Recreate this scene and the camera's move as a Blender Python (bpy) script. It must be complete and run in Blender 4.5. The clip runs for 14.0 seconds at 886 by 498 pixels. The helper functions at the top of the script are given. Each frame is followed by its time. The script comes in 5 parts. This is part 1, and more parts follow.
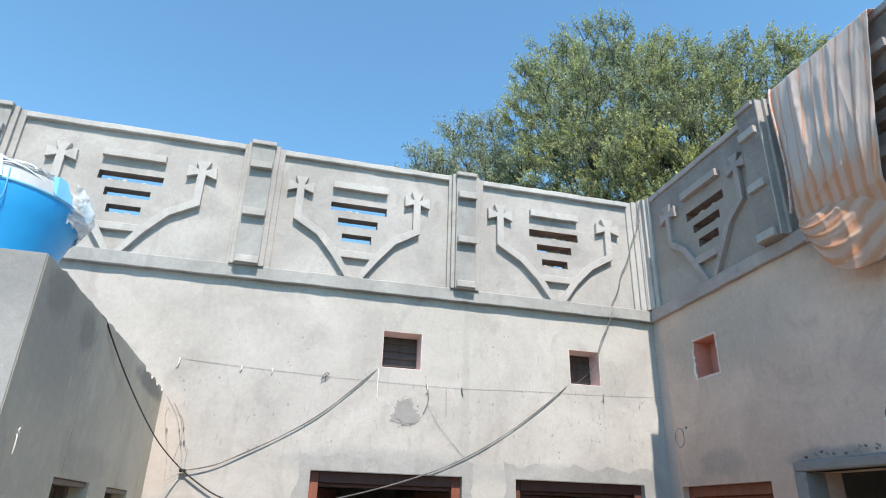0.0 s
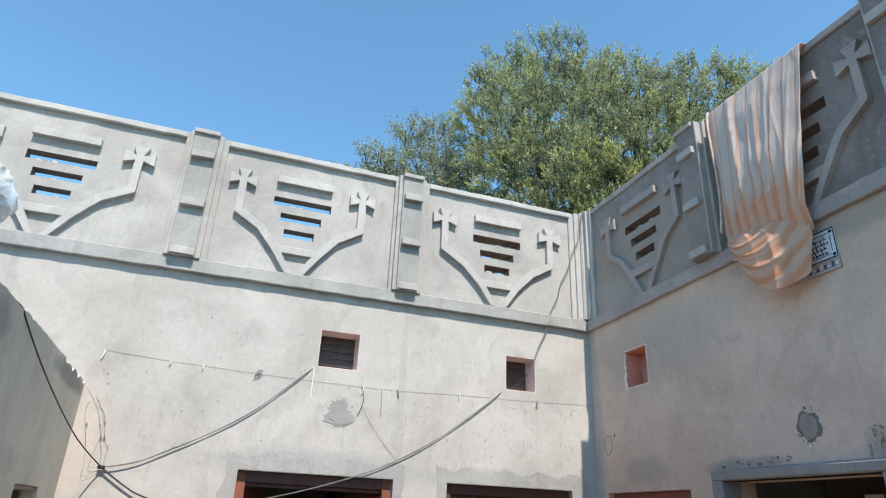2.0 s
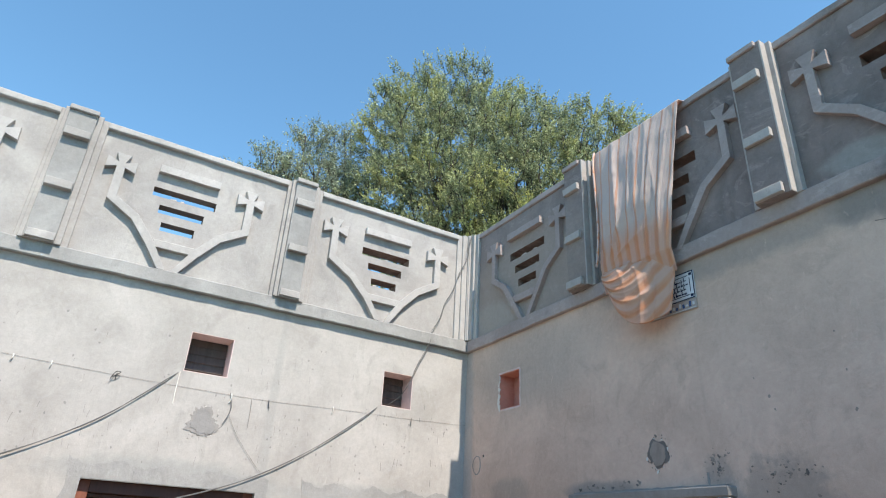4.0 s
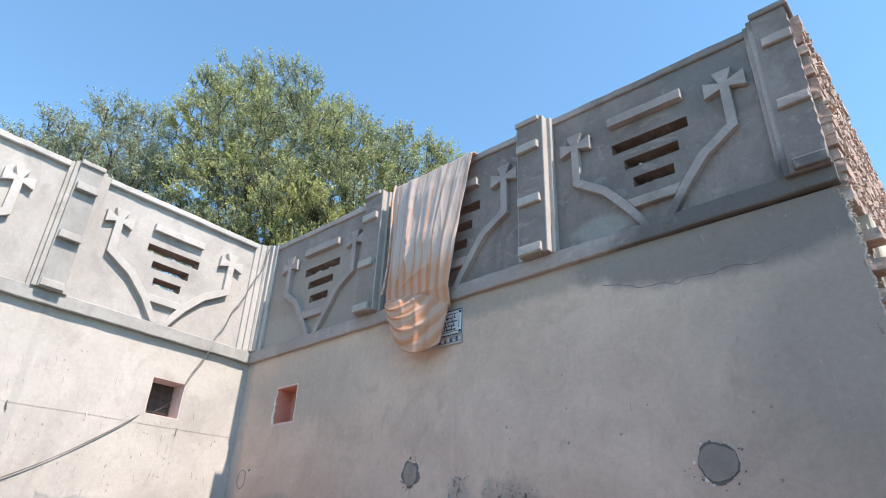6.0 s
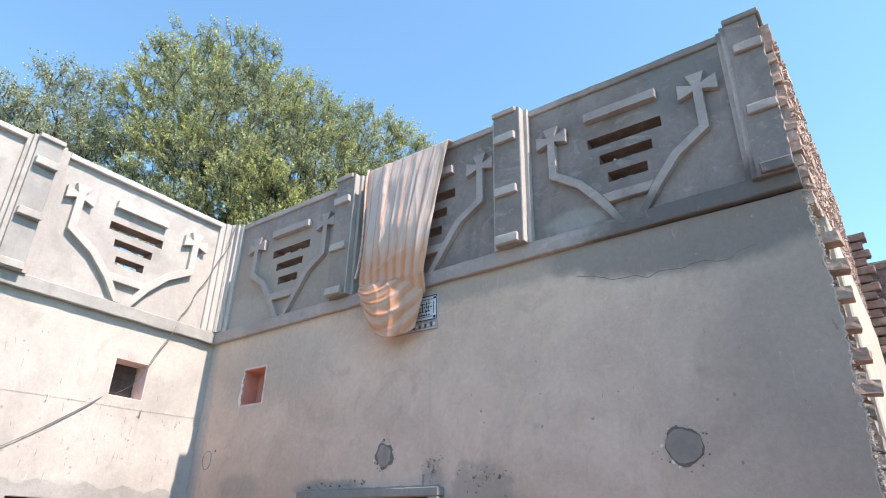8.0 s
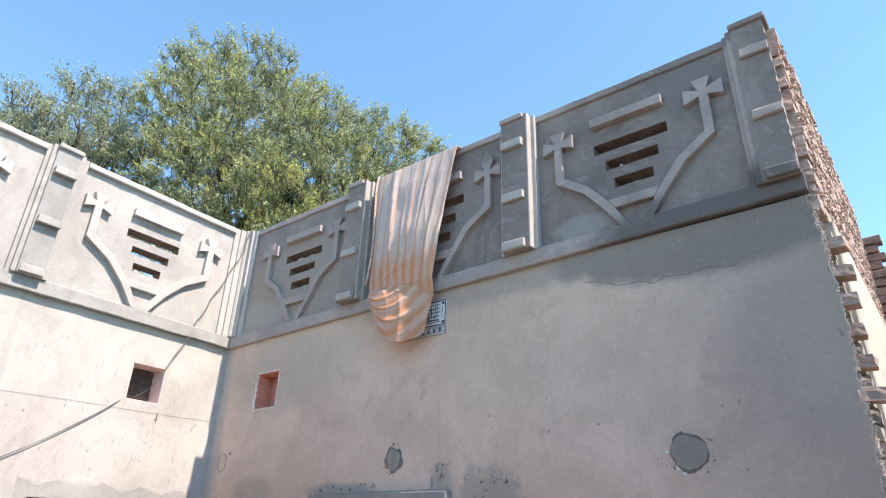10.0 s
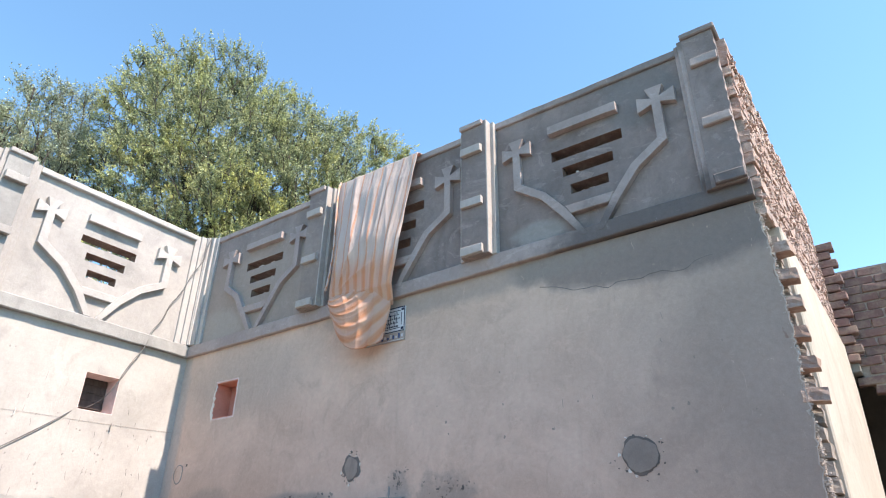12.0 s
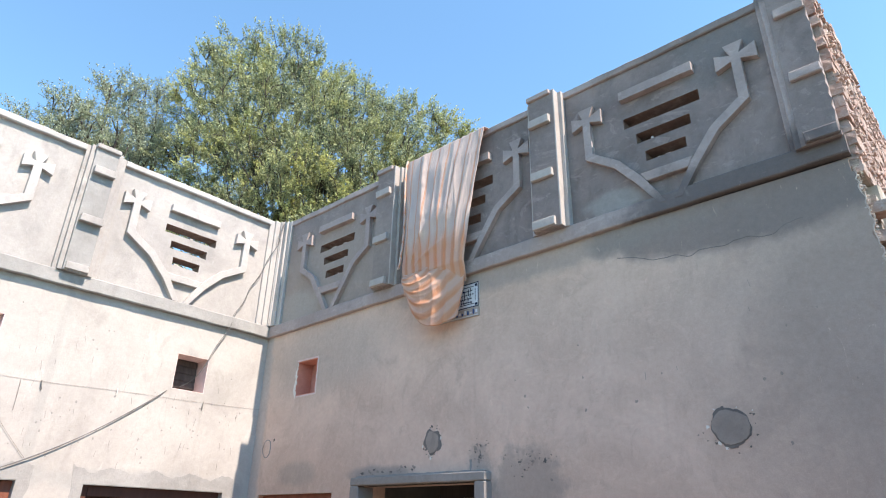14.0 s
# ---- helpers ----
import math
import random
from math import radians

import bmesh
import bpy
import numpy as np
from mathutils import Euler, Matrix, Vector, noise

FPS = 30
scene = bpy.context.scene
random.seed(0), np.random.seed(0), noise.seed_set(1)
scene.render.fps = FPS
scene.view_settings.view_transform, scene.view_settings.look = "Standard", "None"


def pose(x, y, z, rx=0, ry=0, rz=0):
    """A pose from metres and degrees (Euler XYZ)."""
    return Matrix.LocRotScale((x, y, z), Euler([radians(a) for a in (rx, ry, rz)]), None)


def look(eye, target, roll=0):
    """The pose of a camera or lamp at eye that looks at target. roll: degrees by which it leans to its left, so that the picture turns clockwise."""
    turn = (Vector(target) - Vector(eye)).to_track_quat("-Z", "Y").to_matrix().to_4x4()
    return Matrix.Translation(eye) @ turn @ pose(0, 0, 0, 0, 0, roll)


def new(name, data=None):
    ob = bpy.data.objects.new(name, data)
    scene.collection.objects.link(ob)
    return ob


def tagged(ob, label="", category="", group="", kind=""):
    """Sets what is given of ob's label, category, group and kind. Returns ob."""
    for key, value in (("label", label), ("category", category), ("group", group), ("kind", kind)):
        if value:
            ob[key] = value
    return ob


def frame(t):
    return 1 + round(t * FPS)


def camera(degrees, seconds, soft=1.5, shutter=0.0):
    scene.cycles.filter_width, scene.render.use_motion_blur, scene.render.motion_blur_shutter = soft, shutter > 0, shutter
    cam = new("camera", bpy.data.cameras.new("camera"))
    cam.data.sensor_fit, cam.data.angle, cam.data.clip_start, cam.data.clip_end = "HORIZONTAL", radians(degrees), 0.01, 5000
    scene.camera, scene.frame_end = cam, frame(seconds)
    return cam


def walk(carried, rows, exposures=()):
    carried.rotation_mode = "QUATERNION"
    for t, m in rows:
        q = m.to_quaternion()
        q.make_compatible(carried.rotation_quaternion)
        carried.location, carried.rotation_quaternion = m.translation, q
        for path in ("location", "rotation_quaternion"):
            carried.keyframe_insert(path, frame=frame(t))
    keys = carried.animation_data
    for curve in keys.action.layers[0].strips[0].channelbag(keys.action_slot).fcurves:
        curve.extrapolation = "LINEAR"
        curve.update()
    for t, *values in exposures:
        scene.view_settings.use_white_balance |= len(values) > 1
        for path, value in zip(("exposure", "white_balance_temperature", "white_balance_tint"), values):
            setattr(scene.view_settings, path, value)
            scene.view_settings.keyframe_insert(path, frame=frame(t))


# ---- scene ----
cam = camera(70.8, 14.0, soft=1.1)
PATH = [
    (0, (-3.555, -5.435, 1.740), (-3.127, -3.682, 2.524), 1.7),
    (0.5, (-3.556, -5.429, 1.732), (-3.174, -3.668, 2.522), 1.9),
    (1, (-3.564, -5.426, 1.723), (-3.161, -3.671, 2.519), 1.8),
    (1.5, (-3.538, -5.441, 1.742), (-3.075, -3.699, 2.530), 2.2),
    (2, (-3.511, -5.452, 1.753), (-2.928, -3.748, 2.546), 2.5),
    (2.5, (-3.493, -5.448, 1.754), (-2.791, -3.792, 2.552), 2.6),
    (2.7, (-3.466, -5.449, 1.748), (-2.723, -3.819, 2.560), 2.7),
    (4.8, (-3.471, -5.487, 1.752), (-2.393, -4.078, 2.603), 3.2),
    (5, (-3.466, -5.507, 1.754), (-2.311, -4.159, 2.604), 3.3),
    (5.5, (-3.443, -5.611, 1.745), (-2.231, -4.347, 2.642), 3.9),
    (6, (-3.443, -5.742, 1.772), (-2.143, -4.577, 2.682), 2.5),
    (6.5, (-3.509, -5.717, 1.780), (-2.093, -4.694, 2.687), 0.5),
    (7, (-3.566, -5.687, 1.778), (-2.138, -4.640, 2.636), 0.3),
    (7.5, (-3.602, -5.675, 1.789), (-2.173, -4.633, 2.653), 0.6),
    (8, (-3.660, -5.640, 1.802), (-2.233, -4.584, 2.651), 1.4),
    (8.5, (-3.669, -5.626, 1.781), (-2.265, -4.545, 2.637), 2.0),
    (8.7, (-3.689, -5.619, 1.784), (-2.287, -4.530, 2.633), 2.1),
    (10.8, (-3.616, -5.794, 1.824), (-2.236, -4.680, 2.676), 1.5),
    (11, (-3.605, -5.787, 1.805), (-2.226, -4.671, 2.657), 1.3),
    (11.5, (-3.571, -5.804, 1.793), (-2.203, -4.694, 2.671), 1.2),
    (12, (-3.566, -5.817, 1.789), (-2.139, -4.788, 2.673), 0.8),
    (12.5, (-3.587, -5.817, 1.808), (-2.160, -4.781, 2.683), 0.7),
    (13, (-3.611, -5.804, 1.811), (-2.212, -4.724, 2.676), 0.7),
    (13.5, (-3.616, -5.768, 1.813), (-2.252, -4.623, 2.651), 1.0),
    (14, (-3.610, -5.756, 1.797), (-2.278, -4.555, 2.606), 1.2),
]

# seconds, stops, kelvin, tint
EXPOSURES = [
    (0.0, 1.05, 6900, 9), (0.5, 1.06, 6900, 9), (1.0, 0.74, 6900, 9), (1.5, 0.98, 6900, 9), (2.5, 0.98, 6950, 9), (5.0, 1.08, 7060, 12),
    (5.5, 1.14, 7050, 13), (6.0, 1.29, 7250, 15), (6.5, 1.43, 7430, 17), (7.0, 1.48, 7430, 17), (14.0, 1.48, 7430, 17),
]
walk(cam, [(t, look(eye, target, roll)) for t, eye, target, roll in PATH], EXPOSURES)

# ---- world and sun ----
SUN = Vector((0.007, -0.575, 0.818)).normalized()
world = bpy.data.worlds.new("sky")
scene.world = world
world.use_nodes = True
wn = world.node_tree
sky = wn.nodes.new("ShaderNodeTexSky")
sky.sky_type = "NISHITA"
sky.sun_disc = False
sky.sun_elevation = math.asin(SUN.z)
sky.sun_rotation = math.atan2(SUN.x, SUN.y)
sky.air_density, sky.dust_density, sky.ozone_density = 1.0, 0.0, 0.6
back = wn.nodes["Background"]
back.inputs["Strength"].default_value = 0.13
tone = wn.nodes.new("ShaderNodeMix")
tone.data_type, tone.blend_type = "RGBA", "MULTIPLY"
tone.inputs["Factor"].default_value = 1.0
tone.inputs["B"].default_value = (0.675, 1.03, 1.13, 1)
wn.links.new(sky.outputs["Color"], tone.inputs["A"])
wn.links.new(tone.outputs["Result"], back.inputs["Color"])
sun = new("sun", bpy.data.lights.new("sun", "SUN"))
sun.data.energy, sun.data.angle, sun.data.color = 3.5, radians(0.53), (1.0, 0.955, 0.90)
sun.matrix_world = look(SUN * 30, (0, 0, 0))


# ---- materials ----
class Mat:
    """A small builder of node materials in object or world space."""

    def __init__(self, name, rough=0.9, metal=0.0, spec=0.3):
        self.m = bpy.data.materials.new(name)
        self.m.use_nodes = True
        self.t = self.m.node_tree
        self.p = self.t.nodes["Principled BSDF"]
        self.p.inputs["Roughness"].default_value = rough
        self.p.inputs["Metallic"].default_value = metal
        self.p.inputs["Specular IOR Level"].default_value = spec
        self.geo = self.add("ShaderNodeNewGeometry")
        self.pos = self.geo.outputs["Position"]

    def add(self, kind, **values):
        n = self.t.nodes.new(kind)
        for k, v in values.items():
            n.inputs[k].default_value = v
        return n

    def link(self, a, b):
        self.t.links.new(a, b)

    def noise(self, scale, detail=6.0, rough=0.6, stretch=(1, 1, 1), vec=None, distortion=0.0):
        mp = self.add("ShaderNodeMapping")
        mp.inputs["Scale"].default_value = stretch
        self.link(vec or self.pos, mp.inputs["Vector"])
        n = self.add("ShaderNodeTexNoise", Scale=scale, Detail=detail, Roughness=rough, Distortion=distortion)
        self.link(mp.outputs["Vector"], n.inputs["Vector"])
        return n.outputs["Fac"]

    def ramp(self, fac, *stops):
        r = self.add("ShaderNodeValToRGB")
        e = r.color_ramp.elements
        while len(e) < len(stops):
            e.new(0.5)
        for el, (p, c) in zip(e, stops):
            el.position = p
            el.color = (*c, 1) if isinstance(c, tuple) else (c, c, c, 1)
        self.link(fac, r.inputs["Fac"])
        return r.outputs["Color"]

    def mix(self, a, b, fac, mode="MIX"):
        n = self.t.nodes.new("ShaderNodeMix")
        n.data_type, n.blend_type = "RGBA", mode
        for v, sock in ((fac, n.inputs["Factor"]), (a, n.inputs["A"]), (b, n.inputs["B"])):
            if isinstance(v, (int, float)):
                sock.default_value = v if sock.name == "Factor" else (v, v, v, 1)
            elif isinstance(v, tuple):
                sock.default_value = (*v, 1)
            else:
                self.link(v, sock)
        return n.outputs["Result"]

    def math(self, op, a, b=0.0, clamp=False):
        n = self.t.nodes.new("ShaderNodeMath")
        n.operation, n.use_clamp = op, clamp
        for v, sock in zip((a, b), n.inputs):
            if isinstance(v, (int, float)):
                sock.default_value = v
            else:
                self.link(v, sock)
        return n.outputs[0]

    def bump(self, height, dist=0.004, strength=0.6, normal=None):
        n = self.add("ShaderNodeBump", Strength=strength, Distance=dist)
        self.link(height, n.inputs["Height"])
        if normal:
            self.link(normal, n.inputs["Normal"])
        return n.outputs["Normal"]

    def blot(self, centre, radius, soft=0.35, warp=0.5, scale=7.0):
        """The uneven outline of a stain, also of painted shading: 1 within, 0 outside."""
        off = self.t.nodes.new("ShaderNodeVectorMath")
        off.operation = "SUBTRACT"
        self.link(self.pos, off.inputs[0])
        off.inputs[1].default_value = centre
        sc = self.t.nodes.new("ShaderNodeVectorMath")
        sc.operation = "DIVIDE"
        self.link(off.outputs[0], sc.inputs[0])
        sc.inputs[1].default_value = radius
        ln = self.t.nodes.new("ShaderNodeVectorMath")
        ln.operation = "LENGTH"
        self.link(sc.outputs[0], ln.inputs[0])
        d = self.math("ADD", ln.outputs["Value"], self.math("MULTIPLY", self.math("SUBTRACT", self.noise(scale, 5), 0.5), 2 * warp))
        mr = self.add("ShaderNodeMapRange")
        mr.inputs["From Min"].default_value, mr.inputs["From Max"].default_value = 1.0 - soft, 1.0 + soft
        mr.inputs["To Min"].default_value, mr.inputs["To Max"].default_value = 1.0, 0.0
        mr.interpolation_type = "SMOOTHSTEP"
        self.link(d, mr.inputs["Value"])
        return mr.outputs["Result"]

    def done(self, colour, normal=None, rough=None):
        if isinstance(colour, tuple):
            self.p.inputs["Base Color"].default_value = (*colour, 1)
        else:
            self.link(colour, self.p.inputs["Base Color"])
        if normal:
            self.link(normal, self.p.inputs["Normal"])
        if rough:
            self.link(rough, self.p.inputs["Roughness"])
        return self.m


def plaster(name, dark, light, stain, stains_shading=(), streak=0.5, fine=0.5, smear=0.0, rub=0.0):
    """Trowelled cement plaster: broad clouds, trowel marks, runs, specks and fine grain."""
    m = Mat(name, rough=0.92, spec=0.2)
    clouds = m.noise(1.3, 8, 0.62, distortion=0.6)
    c = m.ramp(clouds, (0.36, dark), (0.5, tuple((a + b) / 2 for a, b in zip(dark, light))), (0.64, light))
    smudge = m.noise(2.6, 5, 0.55, stretch=(1, 1, 0.8), distortion=1.2)
    c = m.mix(c, tuple(v * 0.86 for v in dark), m.math("MULTIPLY", m.ramp(smudge, (0.54, 0.0), (0.70, 1.0)), 0.6))
    trowel = m.noise(5.5, 6, 0.65, stretch=(1, 1, 0.55), distortion=1.6)
    c = m.mix(c, stain, m.math("MULTIPLY", m.ramp(trowel, (0.56, 0.0), (0.72, 1.0)), 0.45))
    runs = m.noise(9, 5, 0.6, stretch=(1, 1, 0.07))
    c = m.mix(c, stain, m.math("MULTIPLY", m.ramp(runs, (0.6, 0.0), (0.78, 1.0)), streak))
    pale = m.noise(3.1, 7, 0.7, distortion=0.8)
    c = m.mix(c, tuple(min(1, v * 1.12) for v in light), m.math("MULTIPLY", m.ramp(pale, (0.6, 0.0), (0.7, 1.0)), 0.4))
    if rub:
        for seed, lo, tint in ((0.0, 0.575, 1.30), (7.3, 0.585, 0.70)):
            shift = m.t.nodes.new("ShaderNodeVectorMath")
            m.link(m.pos, shift.inputs[0])
            shift.inputs[1].default_value = (seed, seed, seed * 2)
            wiped = m.noise(3.4, 9, 0.68, stretch=(1, 0.75, 1.5), vec=shift.outputs[0], distortion=2.6)
            c = m.mix(c, tuple(v * tint for v in light), m.math("MULTIPLY", m.ramp(wiped, (lo, 0.0), (lo + 0.05, 1.0), (lo + 0.13, 0.35)), rub))
    for centre, radius, colour, amount, *edge in stains_shading:
        c = m.mix(c, colour, m.math("MULTIPLY", m.blot(centre, radius, *edge), amount))
    if smear:
        wipe = m.noise(4.2, 7, 0.7, stretch=(1, 0.6, 1), distortion=1.8)
        c = m.mix(c, tuple(v * 1.9 for v in light), m.math("MULTIPLY", m.ramp(wipe, (0.60, 0.0), (0.74, 1.0)), smear))
    specks = m.noise(38, 3, 0.6)
    c = m.mix(c, tuple(v * 0.45 for v in stain), m.math("MULTIPLY", m.ramp(specks, (0.735, 0.0), (0.77, 1.0)), 0.6))
    scuff = m.noise(11, 7, 0.75, stretch=(1, 1, 0.35), distortion=2.2)
    c = m.mix(c, tuple(min(1, v * 1.25) for v in light), m.math("MULTIPLY", m.ramp(scuff, (0.63, 0.0), (0.69, 1.0)), 0.35))
    grit = m.noise(26, 8, 0.8)
    c = m.mix(c, grit, 0.24, "OVERLAY")
    grain = m.noise(160, 4, 0.7)
    c = m.mix(c, grain, 0.15, "OVERLAY")
    n = m.bump(m.noise(4.5, 5, 0.6, distortion=1.0), 0.02, 0.30 * fine)
    n = m.bump(trowel, 0.006, 0.5 * fine, n)
    n = m.bump(m.noise(22, 8, 0.8), 0.008, 0.55 * fine, n)
    n = m.bump(m.noise(90, 6, 0.75), 0.003, 0.6 * fine, n)
    return m.done(c, n)


M_LIME = plaster("old_plaster", (0.375, 0.347, 0.322), (0.470, 0.437, 0.409), (0.325, 0.305, 0.275), [
    ((-2.66, 0, 2.14), (0.85, 0.4, 0.13), (0.33, 0.325, 0.31), 0.8),
    ((-0.95, 0, 2.12), (0.80, 0.4, 0.10), (0.33, 0.325, 0.31), 0.7),
    ((-4.42, 0, 2.25), (0.14, 0.3, 0.40), (0.54, 0.45, 0.39), 0.45),
    ((-1.98, 0, 2.3), (0.04, 0.3, 1.3), (0.34, 0.33, 0.31), 0.5),
])
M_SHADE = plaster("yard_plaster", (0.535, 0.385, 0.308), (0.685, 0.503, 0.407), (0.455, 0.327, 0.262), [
    ((0, -3.27, 2.06), (0.3, 0.30, 0.25), (0.30, 0.255, 0.225), 0.60, 0.3, 0.8, 11.0),
    ((0, -2.88, 2.26), (0.3, 0.09, 0.10), (0.32, 0.27, 0.24), 0.5, 0.35, 0.8, 16.0),
    ((0, -1.85, 2.20), (0.3, 0.35, 0.06), (0.26, 0.24, 0.225), 0.6),
    ((0, -0.75, 2.24), (0.3, 0.28, 0.10), (0.36, 0.30, 0.25), 0.6),
    # greyer upright strip down the corner
    ((0, -0.05, 2.4), (0.3, 0.10, 1.6), (0.36, 0.35, 0.34), 0.6),
    # shading painted into the upper wall next to the corner
    ((0, -1.0, 3.3), (0.3, 0.9, 0.35), (0.36, 0.32, 0.285), 0.5, 0.6, 0.4, 3.0),
    ((0, -5.50, 2.95), (0.3, 0.80, 1.3), (0.31, 0.252, 0.218), 0.75, 0.8, 0.25, 3.0),
    ((0, -4.97, 3.72), (0.3, 1.18, 0.37), (0.185, 0.160, 0.150), 0.80, 0.14, 0.24, 4.0),
    # darker strip just below the band
    ((0, -3.3, 3.62), (0.3, 1.3, 0.12), (0.28, 0.25, 0.225), 0.6),
], streak=0.35, rub=0.13)
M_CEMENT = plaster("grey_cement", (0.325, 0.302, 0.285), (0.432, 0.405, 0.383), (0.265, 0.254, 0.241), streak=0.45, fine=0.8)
M_PILASTER = plaster("dull_pilaster_cement", (0.275, 0.264, 0.252), (0.365, 0.352, 0.337), (0.228, 0.219, 0.209), streak=0.55, fine=0.9)
# Darker copies of the parapet cement and trim: the east side's shade, painted in.
M_CEMENT_SHADED = plaster("shade_darkened_cement", (0.186, 0.152, 0.143), (0.292, 0.240, 0.226), (0.138, 0.113, 0.107), [
    # broad soft patch that lightens the bay next to the corner
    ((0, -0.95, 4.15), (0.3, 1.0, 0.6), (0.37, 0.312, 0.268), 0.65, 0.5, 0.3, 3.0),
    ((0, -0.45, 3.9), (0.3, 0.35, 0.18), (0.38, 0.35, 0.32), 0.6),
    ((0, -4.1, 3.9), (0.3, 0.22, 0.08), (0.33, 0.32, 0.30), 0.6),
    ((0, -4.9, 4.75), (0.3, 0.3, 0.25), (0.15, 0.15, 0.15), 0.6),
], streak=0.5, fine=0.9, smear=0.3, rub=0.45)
M_TRIM_SHADED = plaster("shade_darkened_trim", (0.315, 0.262, 0.248), (0.412, 0.344, 0.326), (0.224, 0.189, 0.178), [
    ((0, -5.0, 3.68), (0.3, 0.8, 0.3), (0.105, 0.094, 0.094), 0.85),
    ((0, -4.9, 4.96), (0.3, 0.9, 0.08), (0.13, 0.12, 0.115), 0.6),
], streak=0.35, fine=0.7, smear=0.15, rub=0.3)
# Lighter copy of the darkened trim, painting sun onto the pilaster steps.
M_STEP = plaster("sun_lightened_steps", (0.37, 0.335, 0.315), (0.46, 0.42, 0.395), (0.30, 0.27, 0.255), streak=0.3, fine=0.6)
M_CEMENT_TRIM = plaster("cement_trim", (0.375, 0.351, 0.333), (0.475, 0.447, 0.427), (0.31, 0.299, 0.286), streak=0.3, fine=0.6)
M_FRESH = plaster("new_cement_patch", (0.255, 0.24, 0.23), (0.32, 0.302, 0.29), (0.21, 0.197, 0.19), streak=0.2)
# Dark cement of chips and cracks; on slot reveals it stands in for shade.
M_DEEP = plaster("dark_cement_and_slot_shade", (0.135, 0.115, 0.105), (0.20, 0.175, 0.162), (0.11, 0.096, 0.09), streak=0.2)
M_FILL = plaster("grey_patch_filling", (0.275, 0.224, 0.194), (0.35, 0.288, 0.25), (0.23, 0.186, 0.162), streak=0.2)
M_FRESH_SKIM = plaster("new_cement_skim", (0.275, 0.253, 0.238), (0.345, 0.32, 0.302), (0.22, 0.203, 0.19), streak=0.5)
M_DOOR_CEMENT = plaster("dull_surround_cement", (0.235, 0.213, 0.198), (0.31, 0.285, 0.265), (0.185, 0.168, 0.156), streak=0.3)
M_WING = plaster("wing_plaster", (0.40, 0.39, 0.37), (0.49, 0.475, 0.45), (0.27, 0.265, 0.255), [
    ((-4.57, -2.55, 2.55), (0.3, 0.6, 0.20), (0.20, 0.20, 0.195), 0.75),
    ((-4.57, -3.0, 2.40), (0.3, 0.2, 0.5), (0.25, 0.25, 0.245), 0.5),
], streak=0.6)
# Copy of the wing plaster for its shaded side, lightened against the shade; damp blotches.
M_WING_SIDE = plaster("shaded_side_wing_plaster", (0.61, 0.545, 0.435), (0.74, 0.665, 0.535), (0.49, 0.435, 0.35), [
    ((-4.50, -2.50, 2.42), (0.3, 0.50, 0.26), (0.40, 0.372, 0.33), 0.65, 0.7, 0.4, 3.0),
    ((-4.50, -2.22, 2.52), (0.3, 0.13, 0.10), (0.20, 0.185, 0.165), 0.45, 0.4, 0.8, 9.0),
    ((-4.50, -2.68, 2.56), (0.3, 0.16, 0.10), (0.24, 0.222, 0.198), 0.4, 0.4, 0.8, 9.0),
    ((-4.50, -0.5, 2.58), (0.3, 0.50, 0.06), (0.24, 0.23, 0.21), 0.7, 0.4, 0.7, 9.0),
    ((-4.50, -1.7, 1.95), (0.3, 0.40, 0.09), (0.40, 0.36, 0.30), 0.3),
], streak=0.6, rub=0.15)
M_CREAM = plaster("cream_plaster", (0.42, 0.375, 0.315), (0.50, 0.455, 0.39), (0.36, 0.32, 0.27), streak=0.2)
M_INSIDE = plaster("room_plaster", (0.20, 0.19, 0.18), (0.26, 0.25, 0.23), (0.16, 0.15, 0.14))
M_ROOF = plaster("roof_cement", (0.34, 0.32, 0.29), (0.42, 0.40, 0.36), (0.25, 0.24, 0.22))
M_PINK = plaster("pink_wash", (0.62, 0.48, 0.45), (0.71, 0.57, 0.54), (0.54, 0.40, 0.37), streak=0.15, fine=0.4)
M_TERRA = plaster("terracotta_wash", (0.60, 0.25, 0.185), (0.69, 0.32, 0.245), (0.50, 0.205, 0.15), streak=0.15, fine=0.4)
M_CHIP = plaster("chipped_lime", (0.66, 0.63, 0.58), (0.74, 0.71, 0.66), (0.5, 0.46, 0.42))


def brick_material(name, tones, mortar_dust, dust):
    m = Mat(name, rough=0.95, spec=0.15)
    info = m.add("ShaderNodeObjectInfo")
    c = m.ramp(info.outputs["Random"], *[(i / (len(tones) - 1), t) for i, t in enumerate(tones)])
    c = m.mix(c, tuple(v * 0.55 for v in tones[0]), m.math("MULTIPLY", m.ramp(m.noise(14, 6, 0.7), (0.5, 0.0), (0.7, 1.0)), 0.5))
    c = m.mix(c, mortar_dust, m.math("MULTIPLY", m.ramp(m.noise(9, 7, 0.75), (0.46, 0.0), (0.66, 1.0)), dust))
    n = m.bump(m.noise(30, 7, 0.75), 0.012, 0.8)
    n = m.bump(m.noise(140, 4, 0.7), 0.003, 0.6, n)
    return m.done(c, n)


M_BRICK = brick_material("sunlit_brick", [(0.37, 0.245, 0.205), (0.42, 0.29, 0.245), (0.43, 0.32, 0.275), (0.48, 0.36, 0.31)], (0.52, 0.43, 0.385), 0.75)
M_TOOTH = brick_material("torn_brick", [(0.31, 0.21, 0.17), (0.38, 0.26, 0.21), (0.36, 0.265, 0.22)], (0.55, 0.48, 0.43), 0.6)
